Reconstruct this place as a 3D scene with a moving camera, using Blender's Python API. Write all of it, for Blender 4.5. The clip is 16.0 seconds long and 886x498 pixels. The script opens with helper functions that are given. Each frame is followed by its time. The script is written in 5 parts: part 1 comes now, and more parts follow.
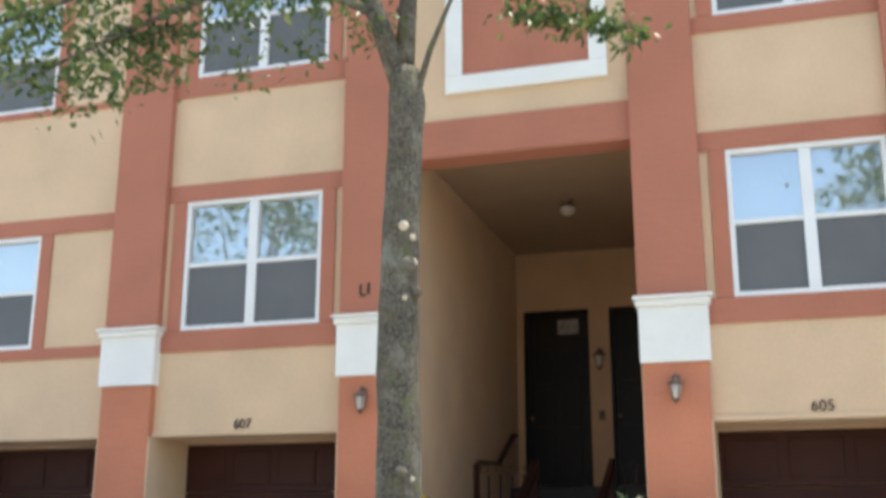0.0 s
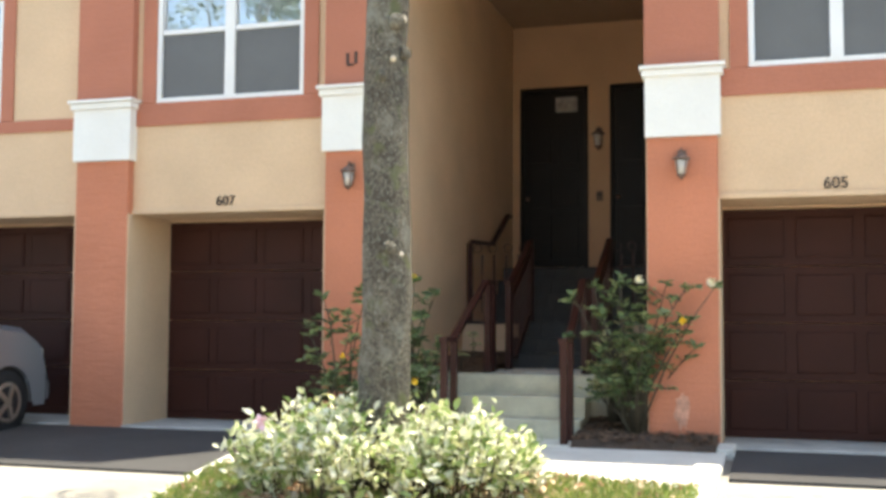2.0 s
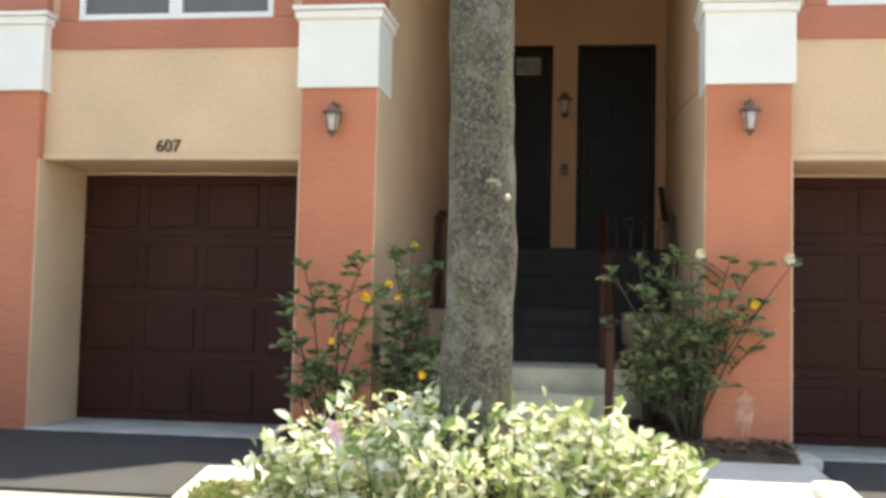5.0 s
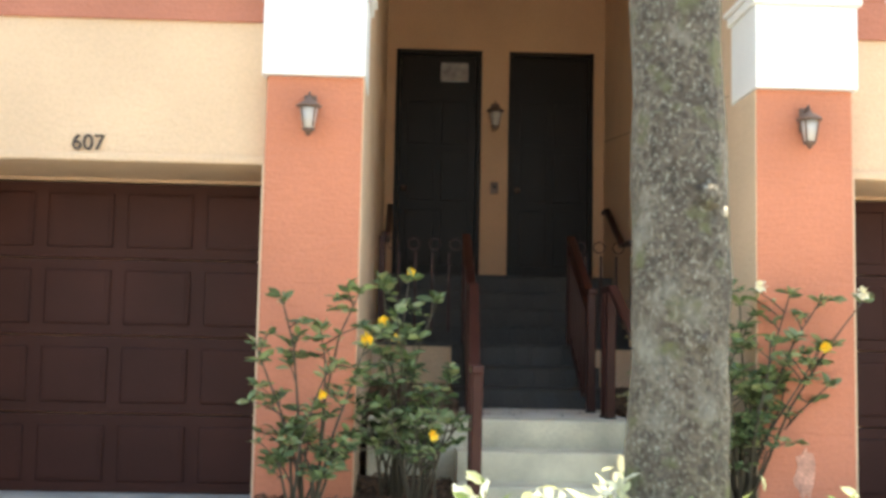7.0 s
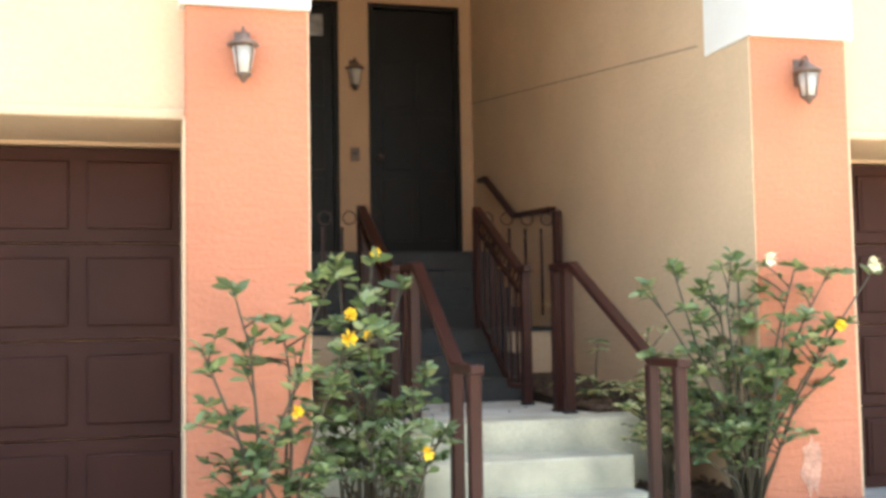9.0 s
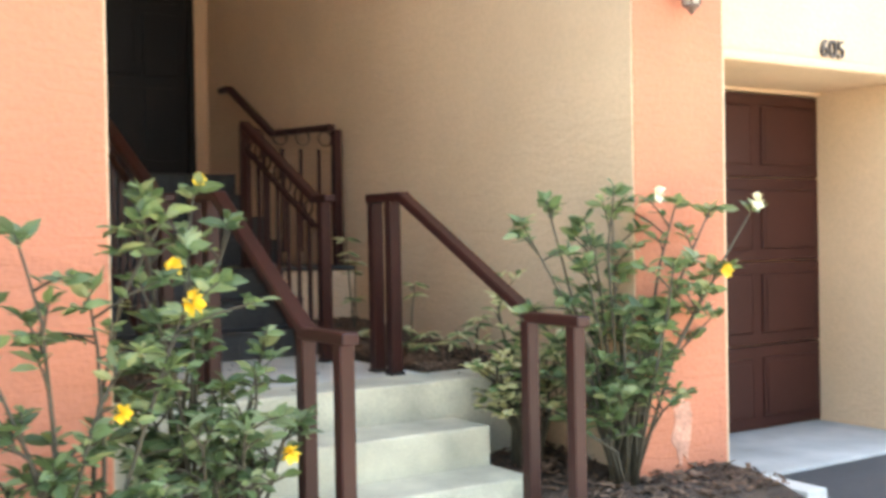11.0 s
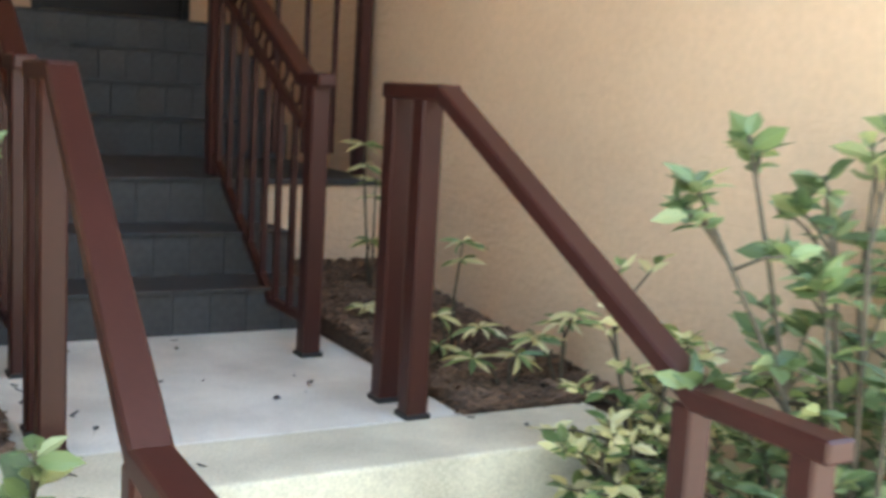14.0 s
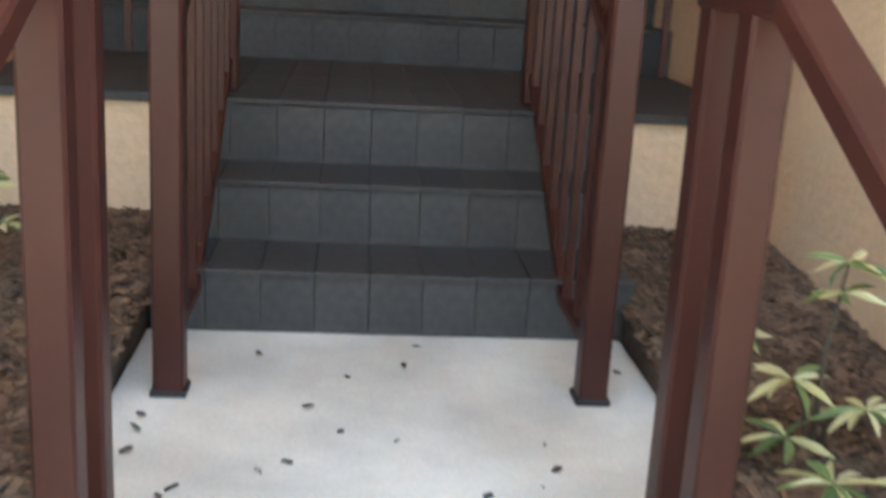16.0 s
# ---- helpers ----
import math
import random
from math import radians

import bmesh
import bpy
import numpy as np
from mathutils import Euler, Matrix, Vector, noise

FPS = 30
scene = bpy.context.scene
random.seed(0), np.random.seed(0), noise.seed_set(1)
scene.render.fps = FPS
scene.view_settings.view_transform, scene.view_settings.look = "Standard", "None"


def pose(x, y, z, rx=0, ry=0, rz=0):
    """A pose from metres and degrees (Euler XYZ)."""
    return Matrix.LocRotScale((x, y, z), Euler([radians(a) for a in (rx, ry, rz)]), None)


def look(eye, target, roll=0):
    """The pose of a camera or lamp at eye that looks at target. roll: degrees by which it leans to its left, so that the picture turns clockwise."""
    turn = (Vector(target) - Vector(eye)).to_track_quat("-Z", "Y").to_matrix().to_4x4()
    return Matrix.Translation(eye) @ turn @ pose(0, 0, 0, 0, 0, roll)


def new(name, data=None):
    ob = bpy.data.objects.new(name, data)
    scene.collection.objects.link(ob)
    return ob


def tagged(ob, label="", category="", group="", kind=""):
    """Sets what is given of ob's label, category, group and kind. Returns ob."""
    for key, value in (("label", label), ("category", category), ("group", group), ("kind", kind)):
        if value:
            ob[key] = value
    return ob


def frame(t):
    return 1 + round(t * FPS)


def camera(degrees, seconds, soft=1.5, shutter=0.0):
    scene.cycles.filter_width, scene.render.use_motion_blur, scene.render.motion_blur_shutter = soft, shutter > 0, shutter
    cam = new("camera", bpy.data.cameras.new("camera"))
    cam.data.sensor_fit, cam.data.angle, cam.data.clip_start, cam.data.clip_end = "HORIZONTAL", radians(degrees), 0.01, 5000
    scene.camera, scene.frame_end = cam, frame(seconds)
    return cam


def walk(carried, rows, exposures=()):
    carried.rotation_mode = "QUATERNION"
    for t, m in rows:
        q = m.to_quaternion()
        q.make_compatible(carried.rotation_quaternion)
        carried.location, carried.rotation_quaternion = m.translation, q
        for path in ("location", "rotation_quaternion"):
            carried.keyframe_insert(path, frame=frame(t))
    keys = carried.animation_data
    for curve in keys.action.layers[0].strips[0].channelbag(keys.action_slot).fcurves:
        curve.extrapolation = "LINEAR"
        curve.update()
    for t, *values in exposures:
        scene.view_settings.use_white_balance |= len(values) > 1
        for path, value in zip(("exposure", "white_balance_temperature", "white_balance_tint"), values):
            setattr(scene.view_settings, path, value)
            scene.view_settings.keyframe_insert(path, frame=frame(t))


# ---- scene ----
# ---- camera ----
cam = camera(44.0, 16.0, soft=3.4, shutter=0.5)
PATH = [
    (0, (2.47, -10.432, 1.084), (1.903, -8.584, 1.598), 0.1),
    (0.5, (2.455, -10.26, 1.107), (1.873, -8.383, 1.482), 0.1),
    (1, (2.368, -10.101, 1.096), (1.79, -8.205, 1.365), 0.0),
    (1.5, (2.352, -9.957, 1.091), (1.77, -8.052, 1.276), 0.1),
    (2, (2.298, -9.825, 1.059), (1.725, -7.914, 1.192), 0.3),
    (2.5, (2.117, -9.704, 1.056), (1.581, -7.78, 1.148), 0.6),
    (3, (1.882, -9.516, 1.029), (1.388, -7.58, 1.101), 0.8),
    (3.5, (1.602, -9.292, 1.007), (1.153, -7.344, 1.071), 1.0),
    (4, (1.265, -9.014, 0.983), (0.868, -7.055, 1.056), 1.2),
    (4.5, (0.881, -8.651, 0.97), (0.541, -6.682, 1.065), 1.3),
    (5, (0.517, -8.246, 0.923), (0.225, -6.272, 1.052), 1.3),
    (7.5, (-1.241, -6.432, 1.052), (-1.078, -4.446, 1.232), 0.8),
    (8, (-1.53, -6.071, 1.064), (-1.262, -4.097, 1.238), 0.2),
    (10.5, (-2.358, -4.35, 1.27), (-1.415, -2.586, 1.284), -1.3),
    (11, (-2.362, -3.878, 1.276), (-1.273, -2.2, 1.248), -1.0),
    (11.5, (-2.285, -3.441, 1.334), (-1.071, -1.853, 1.252), -1.1),
    (12, (-2.02, -3.083, 1.336), (-0.77, -1.524, 1.248), -0.6),
    (12.5, (-1.76, -2.711, 1.391), (-0.508, -1.154, 1.287), 0.3),
    (13, (-1.572, -2.293, 1.49), (-0.324, -0.738, 1.342), 1.4),
    (13.5, (-1.215, -2.017, 1.511), (-0.095, -0.373, 1.311), 1.9),
    (14, (-0.927, -1.652, 1.468), (0.046, 0.073, 1.188), 3.3),
    (14.5, (-0.63, -1.351, 1.451), (0.141, 0.453, 1.066), 5.0),
    (15, (-0.426, -1.14, 1.555), (0.124, 0.707, 1.021), 4.5),
    (15.5, (-0.185, -0.81, 1.525), (0.135, 1.08, 0.958), 3.5),
    (16, (-0.065, -0.495, 1.505), (0.114, 1.43, 0.988), 3.3),
]
EXPOSURES = [(0, 1.42, 7100, 5), (1, 1.75, 7600, 5), (2.5, 1.74, 7600, 5), (4, 1.72, 7600, 5), (5, 1.68, 7700, 5), (7.5, 2.55, 7800, 5), (8, 2.75, 7800, 5),
             (10.5, 2.97, 7750, 5), (12.5, 3.15, 7400, 5), (13.5, 3.2, 7400, 5), (14.5, 3.62, 7600, 4), (15.5, 3.75, 7700, 4), (16, 3.95, 7600, 4)]
walk(cam, [(t, look(eye, target, roll)) for t, eye, target, roll in PATH], EXPOSURES)

# ---- sky and sun ----
SUN_ELEVATION, SUN_FROM = radians(80), radians(40)   # high sun behind the building, off to the east
world = bpy.data.worlds.new("sky")
scene.world = world
world.use_nodes = True
wt = world.node_tree
wt.nodes.clear()
w_out = wt.nodes.new("ShaderNodeOutputWorld")
w_bg = wt.nodes.new("ShaderNodeBackground")
w_sky = wt.nodes.new("ShaderNodeTexSky")
w_sky.sky_type = "NISHITA"
w_sky.sun_disc = False
w_sky.sun_elevation = SUN_ELEVATION
w_sky.sun_rotation = SUN_FROM
w_bg.inputs["Strength"].default_value = 0.15
wt.links.new(w_sky.outputs["Color"], w_bg.inputs["Color"])
wt.links.new(w_bg.outputs["Background"], w_out.inputs["Surface"])
sun_data = bpy.data.lights.new("sun", "SUN")
sun_data.energy, sun_data.angle, sun_data.color = 3.8, radians(0.6), (1.0, 0.95, 0.87)
sun = new("sun", sun_data)
sun_way = Vector((math.sin(SUN_FROM) * math.cos(SUN_ELEVATION), math.cos(SUN_FROM) * math.cos(SUN_ELEVATION), math.sin(SUN_ELEVATION)))
sun.matrix_world = look(sun_way * 60, (0, 0, 0))


# ---- materials ----
def material(name, colour, rough=0.8, vary=0.12, grain=0.0, scale=3.0, fine=60.0, bump=0.15, bump_dist=0.004, metal=0.0, spread=0.0, islands=0.0, spec=0.5, trowel=0.0):
    """A surface with broad stains, fine grain and relief; spread: variation from piece to piece; islands: from leaf to leaf."""
    m = bpy.data.materials.new(name)
    m.use_nodes = True
    t = m.node_tree
    b = t.nodes["Principled BSDF"]
    b.inputs["Roughness"].default_value = rough
    b.inputs["Metallic"].default_value = metal
    b.inputs["Specular IOR Level"].default_value = spec
    geo = t.nodes.new("ShaderNodeTexCoord")
    broad = t.nodes.new("ShaderNodeTexNoise")
    broad.inputs["Scale"].default_value, broad.inputs["Detail"].default_value = scale, 6
    small = t.nodes.new("ShaderNodeTexNoise")
    small.inputs["Scale"].default_value, small.inputs["Detail"].default_value = fine, 4
    t.links.new(geo.outputs["Object"], broad.inputs["Vector"])
    t.links.new(geo.outputs["Object"], small.inputs["Vector"])

    def scaled(socket, low, high):
        n = t.nodes.new("ShaderNodeMapRange")
        n.inputs["From Min"].default_value, n.inputs["From Max"].default_value = 0.3, 0.7
        n.inputs["To Min"].default_value, n.inputs["To Max"].default_value = low, high
        t.links.new(socket, n.inputs["Value"])
        return n.outputs["Result"]

    def times(a, c):
        n = t.nodes.new("ShaderNodeMath")
        n.operation = "MULTIPLY"
        t.links.new(a, n.inputs[0])
        t.links.new(c, n.inputs[1])
        return n.outputs[0]

    factor = times(scaled(broad.outputs["Fac"], 1 - vary, 1 + vary), scaled(small.outputs["Fac"], 1 - grain, 1 + grain))
    if spread or islands:
        if spread:
            info = t.nodes.new("ShaderNodeObjectInfo").outputs["Random"]
        else:
            info = t.nodes.new("ShaderNodeNewGeometry").outputs["Random Per Island"]
        r = t.nodes.new("ShaderNodeMapRange")
        amount = spread or islands
        r.inputs["To Min"].default_value, r.inputs["To Max"].default_value = 1 - amount, 1 + amount
        t.links.new(info, r.inputs["Value"])
        factor = times(factor, r.outputs["Result"])
    mix = t.nodes.new("ShaderNodeMix")
    mix.data_type = "RGBA"
    mix.blend_type = "MULTIPLY"
    mix.inputs["Factor"].default_value = 1.0
    mix.inputs["A"].default_value = (*colour, 1)
    t.links.new(factor, mix.inputs["B"])
    t.links.new(mix.outputs["Result"], b.inputs["Base Color"])
    if bump:
        bn = t.nodes.new("ShaderNodeBump")
        bn.inputs["Strength"].default_value, bn.inputs["Distance"].default_value = bump, bump_dist
        height = small.outputs["Fac"]
        if trowel:
            # sweeps of the trowel, longer than they are high
            mp = t.nodes.new("ShaderNodeMapping")
            mp.inputs["Scale"].default_value = (1.0, 1.0, 4.5)
            mp.inputs["Rotation"].default_value = (0.12, 0.1, 0.0)
            t.links.new(geo.outputs["Object"], mp.inputs["Vector"])
            sweep = t.nodes.new("ShaderNodeTexNoise")
            sweep.inputs["Scale"].default_value, sweep.inputs["Detail"].default_value, sweep.inputs["Distortion"].default_value = 5.0, 5, 0.8
            t.links.new(mp.outputs["Vector"], sweep.inputs["Vector"])
            add = t.nodes.new("ShaderNodeMath")
            add.operation = "MULTIPLY_ADD"
            add.inputs[1].default_value = trowel
            t.links.new(sweep.outputs["Fac"], add.inputs[0])
            t.links.new(small.outputs["Fac"], add.inputs[2])
            height = add.outputs[0]
        t.links.new(height, bn.inputs["Height"])
        t.links.new(bn.outputs["Normal"], b.inputs["Normal"])
    return m


def leaf_material(name, colours, rough=0.5):
    """Leaves in a few tones, one to each leaf, that let some light through."""
    m = bpy.data.materials.new(name)
    m.use_nodes = True
    t = m.node_tree
    b = t.nodes["Principled BSDF"]
    b.inputs["Roughness"].default_value = rough
    g = t.nodes.new("ShaderNodeNewGeometry")
    ramp = t.nodes.new("ShaderNodeValToRGB")
    ramp.color_ramp.interpolation = "CONSTANT"
    while len(ramp.color_ramp.elements) < len(colours):
        ramp.color_ramp.elements.new(0.5)
    for i, c in enumerate(colours):
        ramp.color_ramp.elements[i].position = i / len(colours)
        ramp.color_ramp.elements[i].color = (*c, 1)
    t.links.new(g.outputs["Random Per Island"], ramp.inputs["Fac"])
    t.links.new(ramp.outputs["Color"], b.inputs["Base Color"])
    tr = t.nodes.new("ShaderNodeBsdfTranslucent")
    t.links.new(ramp.outputs["Color"], tr.inputs["Color"])
    mix = t.nodes.new("ShaderNodeMixShader")
    mix.inputs[0].default_value = 0.3
    out = t.nodes["Material Output"]
    t.links.new(b.outputs[0], mix.inputs[1])
    t.links.new(tr.outputs[0], mix.inputs[2])
    t.links.new(mix.outputs[0], out.inputs["Surface"])
    return m


M_ORANGE = material("orange_stucco", (0.54, 0.198, 0.113), 0.85, 0.09, 0.06, 1.3, 42, 0.6, 0.009, trowel=1.8)
M_RED = material("terracotta_stucco", (0.44, 0.165, 0.105), 0.85, 0.07, 0.05, 1.3, 42, 0.55, 0.009, trowel=1.4)
M_PEACH = material("peach_stucco", (0.66, 0.47, 0.31), 0.85, 0.07, 0.05, 1.3, 42, 0.55, 0.009, trowel=0.9)
M_WHITE = material("white_trim_paint", (0.80, 0.79, 0.76), 0.6, 0.04, 0.03, 2.0, 70, 0.12, 0.003)
M_VINYL = material("white_window_vinyl", (0.78, 0.78, 0.78), 0.4, 0.03, 0.0, 3.0, 40, 0.0)
M_GARAGE = material("maroon_garage_paint", (0.048, 0.0155, 0.0115), 0.55, 0.15, 0.06, 2.0, 60, 0.08, 0.002, spec=0.2)
M_DOOR = material("dark_brown_door_paint", (0.0085, 0.0058, 0.005), 0.45, 0.15, 0.05, 3.0, 60, 0.05, 0.002, spec=0.2)
M_RAIL = material("maroon_rail_paint", (0.040, 0.0112, 0.0086), 0.4, 0.16, 0.08, 4.0, 80, 0.08, 0.002, spec=0.3)
M_BLACK = material("black_metal", (0.012, 0.012, 0.013), 0.5, 0.1, 0.0, 4.0, 60, 0.05, 0.002)
M_BRONZE = material("bronze_lantern_metal", (0.17, 0.11, 0.085), 0.5, 0.2, 0.05, 8.0, 90, 0.1, 0.002, metal=0.3)
M_FROST = material("frosted_lantern_glass", (0.52, 0.48, 0.44), 0.3, 0.05, 0.0, 5.0, 60, 0.0)
M_CONCRETE = material("pale_concrete", (0.60, 0.58, 0.505), 0.9, 0.2, 0.08, 3.2, 120, 0.3, 0.004)
M_STEP = material("greenish_concrete_steps", (0.53, 0.50, 0.38), 0.9, 0.26, 0.14, 3.4, 120, 0.3, 0.004)
M_SILL = material("grey_weathered_threshold", (0.40, 0.395, 0.37), 0.9, 0.2, 0.15, 3.0, 110, 0.3, 0.004)
M_KERB = material("sunbleached_concrete", (0.56, 0.545, 0.50), 0.9, 0.14, 0.12, 2.0, 110, 0.3, 0.004)
M_TILE = material("slate_grey_tile", (0.042, 0.041, 0.040), 0.65, 0.3, 0.25, 2.5, 45, 0.25, 0.003, spread=0.10)
M_GROUT = material("dark_grout", (0.040, 0.040, 0.040), 0.95, 0.15, 0.1, 5.0, 90, 0.3, 0.003)
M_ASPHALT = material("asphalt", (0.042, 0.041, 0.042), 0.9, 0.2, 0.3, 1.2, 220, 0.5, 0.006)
M_PAVER = material("pale_drive_concrete", (0.28, 0.268, 0.24), 0.92, 0.25, 0.25, 0.9, 100, 0.4, 0.005)
M_SOIL = material("mulch_soil", (0.066, 0.042, 0.028), 0.95, 0.4, 0.4, 5.0, 60, 0.8, 0.02)
M_CHIP = material("mulch_chip", (0.125, 0.074, 0.046), 0.9, 0.2, 0.2, 8.0, 90, 0.3, 0.003, islands=0.6)
M_GRASS = leaf_material("grass_blades", [(0.26, 0.34, 0.09), (0.36, 0.41, 0.14), (0.44, 0.41, 0.19), (0.20, 0.28, 0.08)], 0.6)
M_LITTER = leaf_material("dry_leaf_litter", [(0.62, 0.42, 0.28), (0.70, 0.54, 0.38), (0.42, 0.25, 0.15), (0.76, 0.64, 0.50)], 0.8)
M_LEAF = leaf_material("shrub_leaves", [(0.12, 0.175, 0.07), (0.17, 0.235, 0.09), (0.08, 0.12, 0.05), (0.24, 0.31, 0.13), (0.20, 0.25, 0.12), (0.10, 0.15, 0.06), (0.30, 0.34, 0.16)], 0.45)
M_HEDGE = leaf_material("variegated_hedge_leaves", [(0.66, 0.68, 0.38), (0.34, 0.44, 0.17), (0.82, 0.82, 0.62), (0.22, 0.31, 0.10), (0.76, 0.77, 0.52), (0.80, 0.80, 0.66)], 0.45)
M_VARIEG = leaf_material("cream_edged_leaves", [(0.62, 0.58, 0.28), (0.22, 0.30, 0.11), (0.72, 0.68, 0.40), (0.12, 0.19, 0.07), (0.66, 0.62, 0.32)], 0.4)
M_CROWN = leaf_material("oak_leaves", [(0.045, 0.085, 0.025), (0.06, 0.11, 0.03), (0.09, 0.13, 0.04), (0.13, 0.16, 0.05)], 0.45)
M_STEM = material("green_brown_stem", (0.075, 0.062, 0.04), 0.8, 0.2, 0.2, 8.0, 80, 0.3, 0.003)
M_YELLOW = material("yellow_petal", (0.80, 0.52, 0.04), 0.6, 0.1, 0.0, 9.0, 60, 0.0)
M_PETAL = material("pale_petal", (0.82, 0.76, 0.55), 0.6, 0.06, 0.0, 9.0, 60, 0.0)
M_PINK = material("pink_petal", (0.72, 0.52, 0.60), 0.6, 0.06, 0.0, 9.0, 60, 0.0)
M_CAR = material("silver_car_paint", (0.30, 0.32, 0.35), 0.28, 0.03, 0.0, 2.0, 60, 0.0, metal=0.5)
M_RUBBER = material("tyre_rubber", (0.016, 0.016, 0.017), 0.85, 0.1, 0.1, 5.0, 90, 0.2, 0.002)
M_RIM = material("alloy_rim", (0.42, 0.39, 0.34), 0.35, 0.1, 0.0, 5.0, 60, 0.0, metal=0.8)
M_BLIND = material("pale_closed_blind", (0.70, 0.69, 0.66), 0.8, 0.05, 0.05, 2.0, 90, 0.05, 0.002)
M_NUMBER = material("bronze_numeral", (0.05, 0.032, 0.025), 0.5, 0.1, 0.0, 9.0, 60, 0.0)
# Peach stucco of the back wall, entry shade and orange bounce put into its colour.
M_BACK_SHADE = material("peach_stucco_shade_tinted", (0.56, 0.35, 0.215), 0.85, 0.07, 0.05, 1.3, 42, 0.55, 0.009)
# About half as bright as the wall peach; soffit and score line.
M_CEIL = material("half_tone_peach_stucco", (0.36, 0.24, 0.16), 0.9, 0.06, 0.05, 1.4, 80, 0.3, 0.005)


def bark_material():
    """Furrowed grey-brown bark with pale lichen flecks and a little moss."""
    m = material("grey_lichen_bark", (0.125, 0.105, 0.08), 0.95, 0.35, 0.5, 5.0, 40, 0.0)
    t = m.node_tree
    b = t.nodes["Principled BSDF"]
    base = b.inputs["Base Color"].links[0].from_socket
    co = t.nodes.new("ShaderNodeTexCoord")
    mp = t.nodes.new("ShaderNodeMapping")
    mp.inputs["Scale"].default_value = (1, 1, 0.55)
    t.links.new(co.outputs["Object"], mp.inputs["Vector"])
    furrow = t.nodes.new("ShaderNodeTexNoise")
    furrow.inputs["Scale"].default_value, furrow.inputs["Detail"].default_value, furrow.inputs["Roughness"].default_value = 38, 6, 0.7
    t.links.new(mp.outputs["Vector"], furrow.inputs["Vector"])
    previous = base
    for scale, low, high, colour, stretch in ((105, 0.53, 0.72, (0.38, 0.38, 0.31), True), (5, 0.54, 0.78, (0.30, 0.30, 0.25), False), (8, 0.57, 0.68, (0.145, 0.15, 0.075), False)):
        n = t.nodes.new("ShaderNodeTexNoise")
        n.inputs["Scale"].default_value, n.inputs["Detail"].default_value = scale, 7
        t.links.new((mp.outputs["Vector"] if stretch else co.outputs["Object"]), n.inputs["Vector"])
        r = t.nodes.new("ShaderNodeMapRange")
        r.inputs["From Min"].default_value, r.inputs["From Max"].default_value = low, high
        t.links.new(n.outputs["Fac"], r.inputs["Value"])
        x = t.nodes.new("ShaderNodeMix")
        x.data_type = "RGBA"
        x.inputs["B"].default_value = (*colour, 1)
        t.links.new(r.outputs["Result"], x.inputs["Factor"])
        t.links.new(previous, x.inputs["A"])
        previous = x.outputs["Result"]
    t.links.new(previous, b.inputs["Base Color"])
    bn = t.nodes.new("ShaderNodeBump")
    bn.inputs["Strength"].default_value, bn.inputs["Distance"].default_value = 1.0, 0.035
    t.links.new(furrow.outputs["Fac"], bn.inputs["Height"])
    t.links.new(bn.outputs["Normal"], b.inputs["Normal"])
    return m


M_BARK = bark_material()


def glass_material(name, tint, clear):
    m = bpy.data.materials.new(name)
    m.use_nodes = True
    t = m.node_tree
    b = t.nodes["Principled BSDF"]
    b.inputs["Base Color"].default_value = (*tint, 1)
    b.inputs["Transmission Weight"].default_value = clear
    b.inputs["Roughness"].default_value = 0.02
    b.inputs["Specular IOR Level"].default_value = 0.8
    b.inputs["IOR"].default_value = 1.6
    n = t.nodes.new("ShaderNodeTexNoise")
    n.inputs["Scale"].default_value = 2.5
    c = t.nodes.new("ShaderNodeTexCoord")
    t.links.new(c.outputs["Object"], n.inputs["Vector"])
    bn = t.nodes.new("ShaderNodeBump")
    bn.inputs["Strength"].default_value, bn.inputs["Distance"].default_value = 0.06, 0.02
    t.links.new(n.outputs["Fac"], bn.inputs["Height"])
    t.links.new(bn.outputs["Normal"], b.inputs["Normal"])
    return m


M_GLASS = glass_material("window_glass", (0.9, 0.93, 0.93), 1.0)


def coat_glass(m, share):
    """A solar coating that mirrors part of the light."""
    t = m.node_tree
    g = t.nodes.new("ShaderNodeBsdfGlossy")
    g.inputs["Roughness"].default_value = 0.02
    g.inputs["Color"].default_value = (0.9, 0.92, 0.95, 1)
    mix = t.nodes.new("ShaderNodeMixShader")
    mix.inputs[0].default_value = share
    t.links.new(t.nodes["Principled BSDF"].outputs[0], mix.inputs[1])
    t.links.new(g.outputs[0], mix.inputs[2])
    t.links.new(mix.outputs[0], t.nodes["Material Output"].inputs["Surface"])


coat_glass(M_GLASS, 0.3)
M_DARKGLASS = glass_material("car_glass", (0.03, 0.03, 0.035), 0.0)
M_LITE = material("obscured_door_glass", (0.30, 0.32, 0.34), 0.06, 0.3, 0.1, 14.0, 60, 0.1, 0.003, spec=1.0, metal=0.5)
M_SCREEN = material("grey_insect_screen", (0.13, 0.135, 0.14), 0.8, 0.08, 0.1, 2.0, 200, 0.1, 0.002)


# ---- building blocks ----
def box(bm, x0, x1, y0, y1, z0, z1, bevel=0.0):
    made = bmesh.ops.create_cube(bm, size=1.0)["verts"]
    bmesh.ops.scale(bm, vec=(x1 - x0, y1 - y0, z1 - z0), verts=made)
    bmesh.ops.translate(bm, vec=((x0 + x1) / 2, (y0 + y1) / 2, (z0 + z1) / 2), verts=made)
    if bevel:
        edges = list({e for v in made for e in v.link_edges})
        bmesh.ops.bevel(bm, geom=edges, offset=bevel, segments=2, affect="EDGES", profile=0.6)


